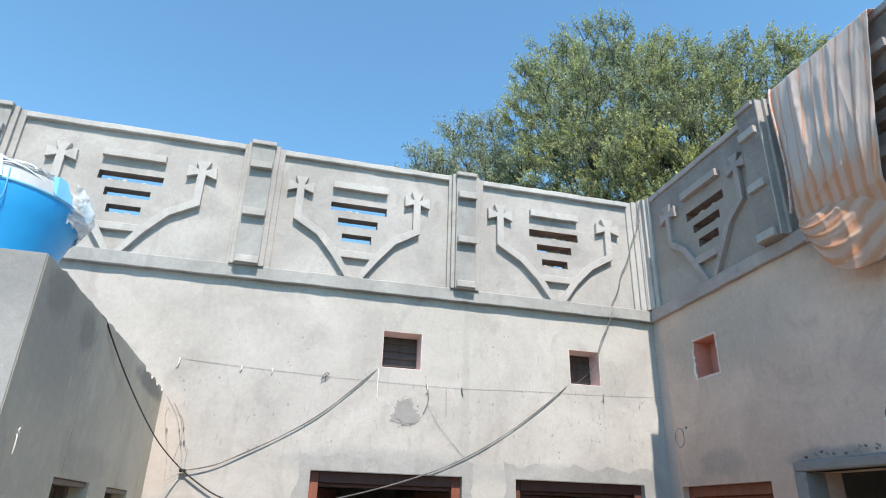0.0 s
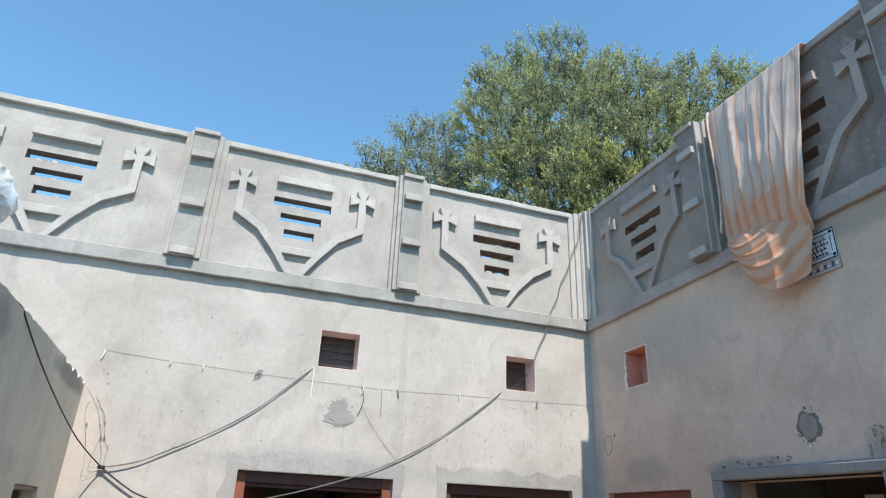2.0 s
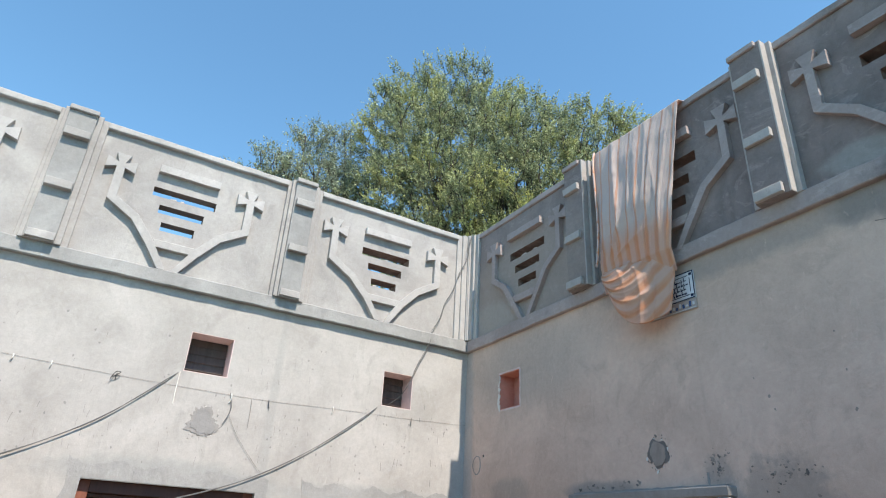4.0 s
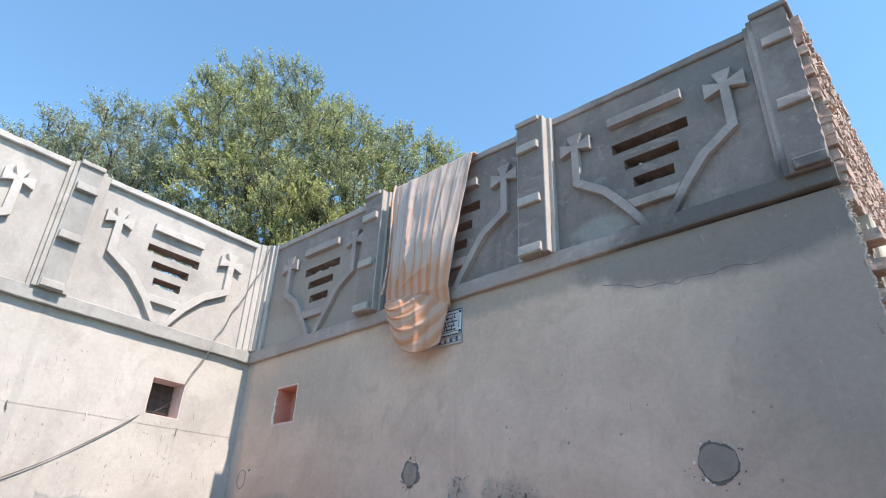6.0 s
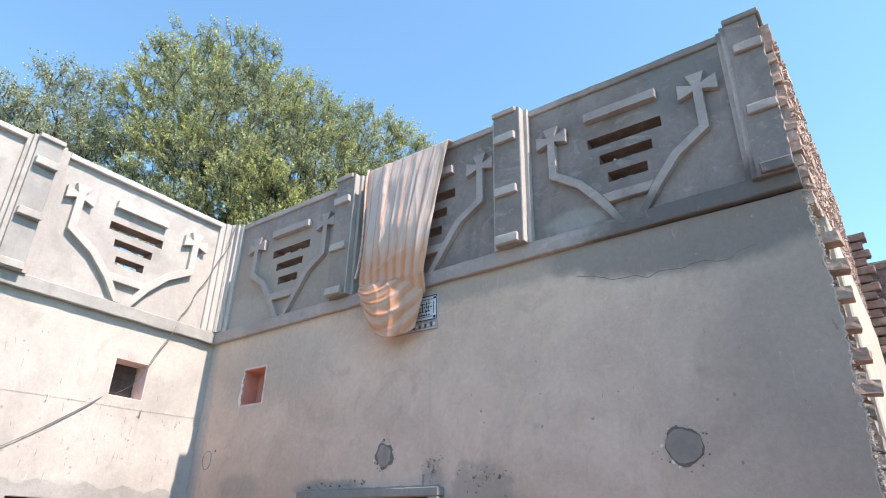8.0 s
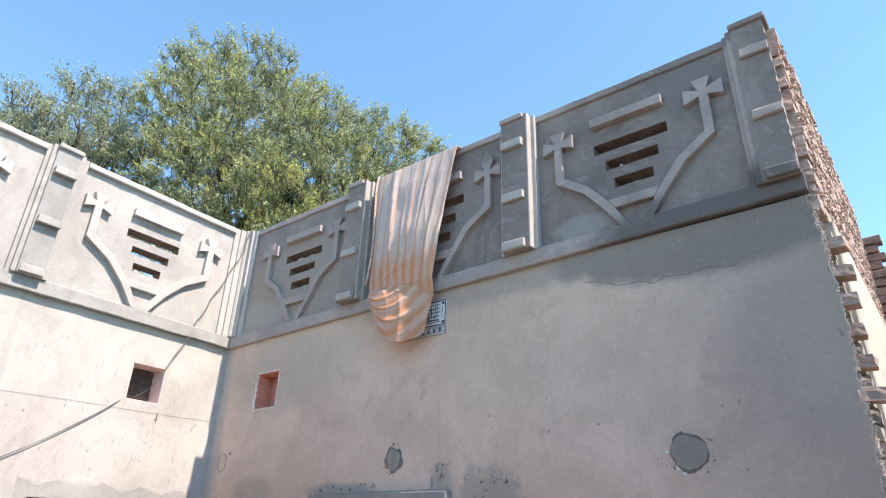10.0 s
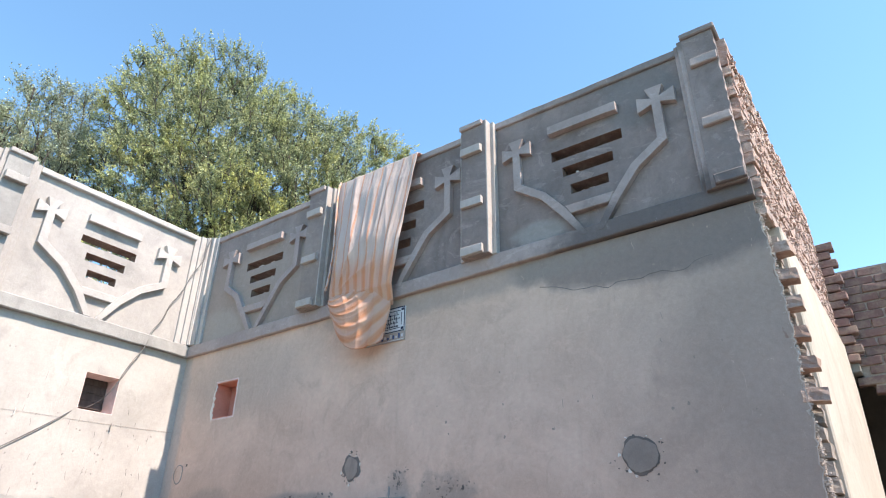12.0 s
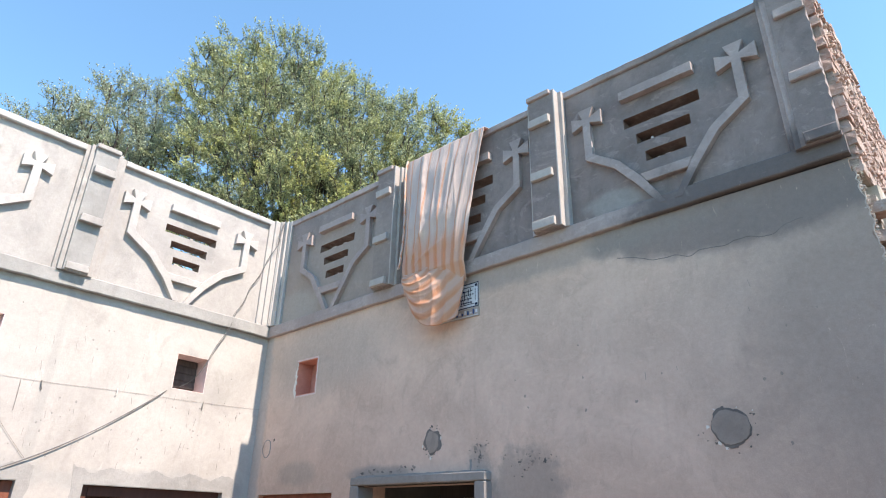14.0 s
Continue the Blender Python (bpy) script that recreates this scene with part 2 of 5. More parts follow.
M_SMEARED = brick_material("mortar_smeared_brick", [(0.30, 0.25, 0.215), (0.36, 0.31, 0.27), (0.33, 0.285, 0.255)], (0.45, 0.41, 0.37), 0.6)
M_BRICK_RED = brick_material("old_red_brick", [(0.18, 0.112, 0.103), (0.24, 0.15, 0.137), (0.20, 0.14, 0.13), (0.265, 0.17, 0.152)], (0.36, 0.30, 0.235), 0.6)


def mortar_material():
    m = Mat("mortar", rough=0.97, spec=0.1)
    c = m.ramp(m.noise(18, 7, 0.7), (0.35, (0.28, 0.235, 0.205)), (0.65, (0.42, 0.36, 0.315)))
    n = m.bump(m.noise(45, 7, 0.8), 0.015, 0.9)
    return m.done(c, n)


M_MORTAR = mortar_material()
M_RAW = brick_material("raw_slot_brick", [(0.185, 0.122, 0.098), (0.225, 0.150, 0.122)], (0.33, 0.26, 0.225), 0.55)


def wood_material(name, dark, light, rough=0.55):
    m = Mat(name, rough=rough, spec=0.4)
    g = m.noise(14, 8, 0.65, stretch=(1, 1, 0.12), distortion=0.5)
    c = m.ramp(g, (0.3, dark), (0.7, light))
    c = m.mix(c, tuple(v * 0.5 for v in dark), m.math("MULTIPLY", m.ramp(m.noise(3, 6, 0.7), (0.55, 0.0), (0.75, 1.0)), 0.5))
    return m.done(c, m.bump(g, 0.003, 0.4))


M_DOOR = wood_material("brown_painted_wood", (0.075, 0.030, 0.022), (0.12, 0.048, 0.032))
M_DOOR_RED = wood_material("red_brown_wood", (0.17, 0.055, 0.032), (0.25, 0.085, 0.05))
M_LOUVRE = wood_material("dark_louvre_wood", (0.060, 0.046, 0.041), (0.115, 0.090, 0.080))
M_FRAME = wood_material("grey_brown_wood", (0.13, 0.10, 0.085), (0.21, 0.165, 0.14))


def plain(name, colour, rough=0.5, metal=0.0, spec=0.4, vary=0.12, scale=8.0, bump=0.002):
    m = Mat(name, rough=rough, metal=metal, spec=spec)
    c = m.mix(colour, tuple(v * (1 - 3 * vary) for v in colour), m.ramp(m.noise(scale, 6, 0.65), (0.4, 0.0), (0.75, 1.0)))
    return m.done(c, m.bump(m.noise(scale * 8, 4, 0.6), bump, 0.4))


M_MORTAR_PALE = plain("pale_dry_mortar", (0.56, 0.475, 0.41), rough=0.97, spec=0.1, vary=0.12, scale=30, bump=0.006)
M_TANK = plain("blue_tank_plastic", (0.018, 0.335, 0.72), rough=0.34, spec=0.45, vary=0.05, scale=2.5, bump=0.001)
M_TANK_PALE = plain("pale_blue_plastic", (0.16, 0.44, 0.68), rough=0.4, vary=0.06, scale=4)
M_TANK_LID = plain("grey_white_lid_plastic", (0.40, 0.41, 0.42), rough=0.5, vary=0.08, scale=6)
M_CABLE = plain("grey_cable_sheath", (0.15, 0.145, 0.14), rough=0.6, vary=0.15, scale=20)
M_CABLE_BLACK = plain("black_cable_sheath", (0.03, 0.03, 0.03), rough=0.5, vary=0.1, scale=20)
M_WIRE = plain("thin_old_wire", (0.29, 0.265, 0.24), rough=0.7, vary=0.2, scale=30)
M_STRING = plain("pale_string", (0.78, 0.76, 0.71), rough=0.9, vary=0.1, scale=30)
M_TILE = plain("white_glazed_tile", (0.60, 0.61, 0.63), rough=0.25, spec=0.5, vary=0.03)
M_INK = plain("navy_tile_paint", (0.014, 0.018, 0.045), rough=0.25, spec=0.5, vary=0.05)
M_INK_BLUE = plain("blue_tile_paint", (0.06, 0.09, 0.19), rough=0.25, spec=0.5, vary=0.05)
M_INK_BROWN = plain("brown_tile_paint", (0.36, 0.30, 0.265), rough=0.3, spec=0.5, vary=0.05)
M_BARK = plain("grey_brown_bark", (0.062, 0.050, 0.042), rough=0.95, vary=0.2, scale=14, bump=0.01)
M_CLAY = plain("red_clay", (0.30, 0.12, 0.07), rough=0.75, vary=0.1)
M_PAPER = plain("printed_paper", (0.62, 0.60, 0.57), rough=0.7, vary=0.05)
M_PRINT = plain("blue_print", (0.15, 0.27, 0.45), rough=0.7, vary=0.1)
M_IRON = plain("dull_iron", (0.10, 0.09, 0.085), rough=0.6, metal=0.6, vary=0.2, scale=20)


def wrap_material():
    m = Mat("clear_plastic_wrap", rough=0.22, spec=0.6)
    m.p.inputs["Transmission Weight"].default_value = 0.45
    m.p.inputs["IOR"].default_value = 1.25
    return m.done(m.ramp(m.noise(25, 5), (0.3, (0.78, 0.78, 0.78)), (0.7, (0.92, 0.92, 0.91))), m.bump(m.noise(40, 5, 0.7), 0.01, 0.7))


M_WRAP = wrap_material()


def earth_material():
    m = Mat("dusty_yard_ground", rough=0.97, spec=0.1)
    c = m.ramp(m.noise(0.9, 9, 0.65), (0.3, (0.158, 0.136, 0.110)), (0.7, (0.238, 0.207, 0.170)))
    c = m.mix(c, (0.13, 0.112, 0.092), m.math("MULTIPLY", m.ramp(m.noise(12, 7, 0.7), (0.5, 0.0), (0.7, 1.0)), 0.5))
    return m.done(c, m.bump(m.noise(20, 8, 0.75), 0.03, 0.6))


M_EARTH = earth_material()


def leaf_material(name, greens, bloom, amount):
    m = Mat(name, rough=0.6, spec=0.25)
    rnd = m.geo.outputs["Random Per Island"]
    c = m.ramp(rnd, *[(i / (len(greens) - 1), g) for i, g in enumerate(greens)])
    patch = m.ramp(m.noise(0.9, 4, 0.6), (0.50, 0.0), (0.64, 1.0))
    c = m.mix(c, bloom, m.math("MULTIPLY", patch, amount))
    m.done(c)
    tr = m.add("ShaderNodeBsdfTranslucent")
    m.link(c, tr.inputs["Color"])
    mx = m.add("ShaderNodeMixShader", Fac=0.24)
    out = m.t.nodes["Material Output"]
    m.link(m.p.outputs[0], mx.inputs[1])
    m.link(tr.outputs[0], mx.inputs[2])
    m.link(mx.outputs[0], out.inputs["Surface"])
    return m.m


M_LEAF = leaf_material("small_leaves", [(0.060, 0.082, 0.052), (0.13, 0.165, 0.098), (0.23, 0.270, 0.155), (0.39, 0.43, 0.245)], (0.46, 0.46, 0.13), 0.42)
# Yellower tip leaves, lightened too, to paint sunlit contrast into the crown.
M_LEAF_TIP = leaf_material("lightened_tip_leaves", [(0.16, 0.185, 0.095), (0.30, 0.335, 0.17), (0.45, 0.48, 0.25), (0.60, 0.62, 0.36)], (0.62, 0.60, 0.15), 0.5)
M_LEAF_GREY = leaf_material("grey_green_leaves", [(0.09, 0.11, 0.078), (0.20, 0.235, 0.165), (0.34, 0.385, 0.27), (0.52, 0.57, 0.40)], (0.50, 0.52, 0.26), 0.3)


def cloth_material():
    m = Mat("striped_satin_cloth", rough=0.35, spec=0.45)
    m.p.inputs["Sheen Weight"].default_value = 0.2
    uv = m.add("ShaderNodeUVMap")
    sp = m.add("ShaderNodeSeparateXYZ")
    m.link(uv.outputs["UV"], sp.inputs["Vector"])
    wob = m.math("MULTIPLY", m.math("SUBTRACT", m.noise(2.5, 3), 0.5), 0.03)
    x = m.math("FRACT", m.math("MULTIPLY", m.math("ADD", sp.outputs["X"], wob), 8.0))
    stripe = m.ramp(x, (0.0, 0.0), (0.60, 0.0), (0.64, 0.9), (0.69, 0.35), (0.73, 0.9), (0.78, 0.0))
    wide = m.ramp(x, (0.0, 0.0), (0.30, 0.0), (0.48, 1.0), (0.80, 1.0), (0.92, 0.0))
    low = m.ramp(sp.outputs["Y"], (0.70, 0.0), (0.80, 1.0))
    c = m.mix(m.mix((0.68, 0.545, 0.485), (0.70, 0.43, 0.315), low), (0.68, 0.275, 0.12), m.mix(stripe, wide, m.math("MULTIPLY", low, 0.7)))
    c = m.mix(c, (0.70, 0.47, 0.34), m.math("MULTIPLY", m.ramp(m.noise(1.9, 4), (0.50, 0.0), (0.75, 0.6)), m.math("ADD", m.math("MULTIPLY", low, 0.8), 0.2)))
    weave = m.noise(220, 2, 0.5)
    n = m.bump(m.noise(34, 6, 0.65, stretch=(1, 1, 0.13), distortion=0.6), 0.012, 0.5)
    n = m.bump(weave, 0.0006, 0.4, n)
    m.done(c, n)
    tr = m.add("ShaderNodeBsdfTranslucent")
    m.link(c, tr.inputs["Color"])
    mx = m.add("ShaderNodeMixShader", Fac=0.3)
    m.link(m.p.outputs[0], mx.inputs[1])
    m.link(tr.outputs[0], mx.inputs[2])
    m.link(mx.outputs[0], m.t.nodes["Material Output"].inputs["Surface"])
    return m.m


M_CLOTH = cloth_material()


# ---- mesh tools ----
def part(name, bm, material, parent=None, label="", smooth=False):
    me = bpy.data.meshes.new(name)
    bmesh.ops.recalc_face_normals(bm, faces=bm.faces)
    bm.to_mesh(me)
    bm.free()
    me.materials.append(material)
    if smooth:
        me.polygons.foreach_set("use_smooth", [True] * len(me.polygons))
    ob = new(name, me)
    ob.parent = parent
    if label:
        tagged(ob, label)
    return ob


def thing(name, label, category, m=None, group="", kind=""):
    ob = new(name)
    ob.empty_display_size = 0.1
    if m is not None:
        ob.matrix_world = m
    return tagged(ob, label, category, group, kind)


def cells(us, zs, hole, yf, yb, bm=None, reveal=0):
    """A slab in the plane of u and z between yf and yb, without the cells for which hole(u, z) holds."""
    bm = bm or bmesh.new()
    us, zs = sorted(set(us)), sorted(set(zs))
    full = [[not hole((us[i] + us[i + 1]) / 2, (zs[j] + zs[j + 1]) / 2) for j in range(len(zs) - 1)] for i in range(len(us) - 1)]
    seen = {}

    def v(i, j, y):
        key = (i, j, y)
        if key not in seen:
            seen[key] = bm.verts.new((us[i], y, zs[j]))
        return seen[key]

    def there(i, j):
        return 0 <= i < len(full) and 0 <= j < len(full[0]) and full[i][j]

    for i in range(len(us) - 1):
        for j in range(len(zs) - 1):
            if not full[i][j]:
                continue
            for y in (yf, yb):
                bm.faces.new((v(i, j, y), v(i + 1, j, y), v(i + 1, j + 1, y), v(i, j + 1, y)))
            for di, dj, a, b in ((-1, 0, (i, j), (i, j + 1)), (1, 0, (i + 1, j), (i + 1, j + 1)), (0, -1, (i, j), (i + 1, j)), (0, 1, (i, j + 1), (i + 1, j + 1))):
                if not there(i + di, j + dj):
                    f = bm.faces.new((v(*a, yf), v(*b, yf), v(*b, yb), v(*a, yb)))
                    if 0 <= i + di < len(full) and 0 <= j + dj < len(full[0]):
                        f.material_index = reveal
    return bm


def rects(*holes):
    return lambda u, z: any(a < u < b and c < z < d for a, b, c, d in holes)


def box(x0, x1, y0, y1, z0, z1, bevel=0.0, bm=None, jitter=0.0):
    bm = bm or bmesh.new()
    made = bmesh.ops.create_cube(bm, size=1)["verts"]
    for v in made:
        v.co = ((x0 + x1) / 2 + v.co.x * (x1 - x0), (y0 + y1) / 2 + v.co.y * (y1 - y0), (z0 + z1) / 2 + v.co.z * (z1 - z0))
        if jitter:
            v.co += Vector([random.uniform(-jitter, jitter) for _ in range(3)])
    if bevel:
        edges = list({e for v in made for e in v.link_edges})
        bmesh.ops.bevel(bm, geom=edges, offset=bevel, segments=1, affect="EDGES")
    return bm


def prism(points, yf, yb, bevel=0.004, bm=None):
    """An outline of (u, z) points, raised from yb to its front yf, with a worn front edge."""
    bm = bm or bmesh.new()
    ring = [bm.verts.new((u, yb, z)) for u, z in points]
    f = bm.faces.new(ring)
    ex = bmesh.ops.extrude_face_region(bm, geom=[f])["geom"]
    top = [g for g in ex if isinstance(g, bmesh.types.BMVert)]
    for v in top:
        v.co.y = yf
    if bevel:
        edges = [g for g in ex if isinstance(g, bmesh.types.BMEdge)]
        bmesh.ops.bevel(bm, geom=edges, offset=bevel, segments=1, affect="EDGES")
    return bm


def ribbon(points, width):
    """The outline of a band of that width along (u, z) points, mitred."""
    pts = [Vector(p) for p in points]
    left, right = [], []
    for i, p in enumerate(pts):
        a = (pts[i] - pts[i - 1]).normalized() if i else (pts[1] - pts[0]).normalized()
        b = (pts[i + 1] - pts[i]).normalized() if i + 1 < len(pts) else a
        n = Vector((-(a + b).y, (a + b).x)).normalized()
        k = width / 2 / max(0.4, n.dot(Vector((-a.y, a.x))))
        left.append(tuple(p + n * k))
        right.append(tuple(p - n * k))
    return left + right[::-1]


def ragged(points, amount, step=0.03):
    """The same outline with broken, uneven edges."""
    out = []
    for i, p in enumerate(points):
        a, b = Vector(p), Vector(points[(i + 1) % len(points)])
        n = max(1, int((b - a).length / step))
        for k in range(n):
            q = a.lerp(b, k / n)
            out.append((q.x + random.uniform(-amount, amount), q.y + random.uniform(-amount, amount)))
    return out


def oval(cu, cz, ru, rz, n=26, rough=0.15):
    ph = [random.uniform(0, 6.28) for _ in range(4)]
    out = []
    for k in range(n):
        a = 2 * math.pi * k / n
        r = 1 + rough * (0.5 * math.sin(2 * a + ph[0]) + 0.5 * math.sin(3 * a + ph[1]) + 0.4 * math.sin(5 * a + ph[2])) + random.uniform(-rough, rough) * 0.5
        out.append((cu + ru * r * math.cos(a), cz + rz * r * math.sin(a)))
    return out


def tube(name, points, radius, material, parent=None, label="", res=6):
    cu = bpy.data.curves.new(name, "CURVE")
    cu.dimensions, cu.bevel_depth, cu.bevel_resolution, cu.resolution_u = "3D", radius, 2, res
    sp = cu.splines.new("NURBS")
    sp.points.add(len(points) - 1)
    for q, p in zip(sp.points, points):
        q.co = (*p, 1)
    sp.use_endpoint_u, sp.order_u = True, 3
    cu.materials.append(material)
    tmp = bpy.data.objects.new(name, cu)
    me = bpy.data.meshes.new_from_object(tmp)
    bpy.data.objects.remove(tmp)
    ob = new(name, me)
    me.polygons.foreach_set("use_smooth", [True] * len(me.polygons))
    ob.parent = parent
    if label:
        tagged(ob, label)
    return ob


FACE_A = Matrix.Identity(4)
FACE_B = pose(0, 0, 0, 0, 0, -90)
FACE_B_MID = pose(0, -0.030, 0, 0, 0, -90)
WIRES = pose(0.042, 0, 0)

# ---- ground ----
bm = bmesh.new()
bmesh.ops.create_grid(bm, x_segments=40, y_segments=40, size=900)
tagged(part("ground", bm, M_EARTH), "dusty bare earth ground of the yard", "ground", kind="structure")

# ---- the two yard walls ----
DOOR_A = [(-3.275, -2.002, -1, 2.08), (-1.528, -0.27, -1, 2.08)]
VENT_A = [(-2.757, -2.397, 2.962, 3.30), (-0.951, -0.630, 2.950, 3.287)]
BAND0, BAND1, COPE0, COPE1, CAP = 3.605, 3.755, 4.925, 4.985, 5.0


def holed_wall(name, u0, u1, z0, z1, holes, thick, material, m, label):
    us = [u0, u1] + [v for h in holes for v in h[:2]]
    zs = [z0, z1] + [max(z0, v) for h in holes for v in h[2:]]
    ob = part(name, cells(us, zs, rects(*holes), 0, thick), material)
    ob.matrix_world = m
    return tagged(ob, label, "wall", kind="structure")


holed_wall("wall_north", -9.0, 0.23, 0, BAND0 + 0.04, DOOR_A + VENT_A, 0.23, M_LIME, FACE_A, "pale sunlit cement plastered wall with doors and ventilators")
DOOR_B = [(0.185, 1.288, -1, 2.07), (1.70, 2.897, -1, 2.11)]
VENT_B = [(0.597, 0.908, 2.957, 3.295)]
holed_wall("wall_east", 0.0, 5.46, 0, BAND0 + 0.085, DOOR_B + VENT_B, 0.23, M_SHADE, FACE_B, "shaded grey plastered wall with patched cement")


def relief_panel(name, u0, u1, c, half, m, label, body, trim, deep, raw, wide=0.070, proud=0.0488):
    """A parapet bay: pierced wall, raised bar, two crosses on bent arms that meet in a V."""
    t = thing(name, label, "parapet", m, "parapet bays")
    slots = [(c - 0.27, c + 0.27, 4.435, 4.52), (c - 0.19, c + 0.19, 4.28, 4.36), (c - 0.14, c + 0.14, 4.12, 4.20)]
    us = [u0, u1] + [v for h in slots for v in h[:2]]
    zs = [BAND1, COPE0] + [v for h in slots for v in h[2:]]
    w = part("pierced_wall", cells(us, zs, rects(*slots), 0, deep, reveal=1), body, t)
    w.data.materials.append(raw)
    part("bar", prism(ragged([(c - 0.265, 4.655), (c + 0.265, 4.655), (c + 0.265, 4.725), (c - 0.265, 4.725)], 0.0022, 0.07), -0.052, 0, 0.002), trim, t)
    for a, b, z0, z1 in slots:
        for k in range(5):
            x, y = random.uniform(a + 0.02, b - 0.05), random.choice((0.004, 0.3 * deep, 0.5 * deep))
            part("mortar_crumb", box(x, x + random.uniform(0.015, 0.045), y, y + random.uniform(0.015, 0.4 * deep), z0, z0 + random.uniform(0.006, 0.018), 0.003, jitter=0.004), M_MORTAR_PALE, t)
    f = wide / 2 - 0.001
    cross = [(-f, -0.10), (-f, -0.03), (-0.125, -0.062), (-0.125, 0.055), (-0.028, 0.018), (-0.062, 0.105), (0.062, 0.105), (0.028, 0.018), (0.125, 0.055), (0.125, -0.062), (f, -0.03), (f, -0.10)]
    for s in (-1, 1):
        cu = c + s * half + random.uniform(-0.006, 0.006)
        k = random.uniform(0.94, 1.04)
        pts = [(cu + (x * k + random.uniform(-0.004, 0.004) if z > -0.09 else x), 4.617 + z * (k if z > -0.09 else 1)) for x, z in cross]
        part("cross", prism(pts, -proud - 0.0006, 0, 0.002), trim, t)
        arm = [(cu, 4.56), (cu, 4.295), (c + s * half * 0.62, 4.16 + random.uniform(-0.008, 0.008)), (c + s * 0.19, 3.97), (c + s * 0.052, BAND1 - 0.03)]
        part("arm", prism([(u, max(z, BAND1 + 0.001)) for u, z in ribbon(arm, wide)], -proud, 0, 0.002), trim, t)
    part("crossbar", prism([(c - 0.180, 4.015), (c - 0.138, 3.945), (c + 0.138, 3.945), (c + 0.180, 4.015)], -0.044, 0, 0.004), trim, t)
    return t


def pilaster(u0, u1, m, label, body, trim, step=0.035, low=0.125):
    """A parapet pilaster: two steps a side, centre strip, three raised blocks and a cap."""
    t = thing("parapet_pilaster", label, "pilaster", m, "parapet pilasters")
    a, b = u0 + 0.065, u1 - 0.095
    part("outer_step", box(u0, u1, -step, 0.13, BAND1, COPE1 + 0.004, 0.003), trim, t)
    part("inner_step", box(u0 + 0.03, u1 - 0.050, -2 * step - 0.004, -step + 0.002, BAND1 - 0.004, COPE1 + 0.006, 0.003), trim, t)
    strip = part("centre_strip", box(a, b, -3 * step, -2 * step, BAND1 - 0.008, COPE1 + 0.008, 0.003), body, t)
    part("cap", box(a - 0.006, b + 0.006, -3 * step - 0.025, 0.13, COPE1 - 0.03, CAP, 0.006), trim, t)
    for z in (4.69, 4.20, 3.755):
        out = low if z < 3.9 else 3 * step + 0.055
        part("block", box(a + 0.012, b - 0.004, -out, -0.038 if z < 3.9 else 0.002 - 3 * step, z, z + 0.068, 0.004, jitter=0.003), trim, strip)
    return t


def deep_pilaster(u0, a, b, u1, m, label, lift):
    """A pilaster of the shaded parapet: one deep step a side, a thick strip, three blocks and a cap."""
    t = thing("parapet_pilaster", label, "pilaster", m, "parapet pilasters")
    part("outer_step", box(u0, u1, -0.050, 0.13, BAND1 + lift, COPE1 + 0.004, 0.003), M_STEP, t)
    strip = part("centre_strip", box(a, b, -0.108, -0.049, BAND1 + lift - 0.006, COPE1 + 0.008, 0.004), M_CEMENT_SHADED, t)
    # light edge painted in where the strip's side catches the sun
    part("edge", box(b - 0.012, b + 0.002, -0.110, -0.049, BAND1 + lift - 0.004, COPE1 + 0.002, 0.003), M_STEP, strip, "pale edge lightened for its sunlit side")
    part("cap", box(a - 0.006, b - 0.032, -0.130, 0.13, COPE1 - 0.03, CAP, 0.006), M_TRIM_SHADED, t)
    for z in (4.69, 4.21, 3.757 + lift):
        part("block", box(a + 0.012, b - 0.040, -0.143, -0.106, z, z + 0.068, 0.004, jitter=0.003), M_STEP, strip)
    return t


def uneven_run(u0, u1, y0, y1, z0, z1, step=0.11, wander=0.0032):
    """A long cast strip whose edges wander as hand-laid cement does."""
    bm = bmesh.new()
    n = max(2, int((u1 - u0) / step))
    e = 0.007
    outline = [(y0, z0 + e), (y0, z1 - e), (y0 + e, z1), (y1, z1), (y1, z0), (y0 + e, z0)]
    rings = []
    for i in range(n + 1):
        u = u0 + (u1 - u0) * i / n
        ends = 0.0 if i in (0, n) else 1.0
        dy, dz0, dz1 = (random.uniform(-wander, wander) * ends for _ in range(3))
        rings.append([bm.verts.new((u, y + (dy if y < y1 else 0) + random.uniform(-0.001, 0.001) * ends, z + (dz1 if z > (z0 + z1) / 2 else dz0))) for y, z in outline])
    for a, b in zip(rings, rings[1:]):
        for k in range(6):
            q = (k + 1) % 6
            bm.faces.new((a[k], a[q], b[q], b[k]))
    bm.faces.new(rings[0])
    bm.faces.new(rings[-1])
    return bm


def trim_run(name, u0, u1, z0, z1, proud, m, label, deep=0.115, mat=None):
    ob = part(name, uneven_run(u0, u1, -proud, deep, z0, z1), mat or M_CEMENT_TRIM)
    ob.matrix_world = m
    return tagged(ob, label, "trim", kind="structure")


for u0, u1, c, half in ((-8.08, -6.455, -7.22, 0.58), (-6.075, -4.202, -5.126, 0.585), (-3.826, -2.192, -3.075, 0.565), (-1.829, -0.190, -1.05, 0.595)):
    # slot reveals away from the corner bay have their shade painted in with M_DEEP
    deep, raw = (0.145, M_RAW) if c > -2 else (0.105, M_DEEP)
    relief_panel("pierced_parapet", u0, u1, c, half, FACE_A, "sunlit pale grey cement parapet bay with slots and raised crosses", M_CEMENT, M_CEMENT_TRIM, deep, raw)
for u0, u1 in ((-6.455, -6.075), (-4.202, -3.826), (-2.192, -1.829)):
    pilaster(u0, u1, FACE_A, "sunlit grey cement pilaster with three raised blocks", M_PILASTER, M_CEMENT)
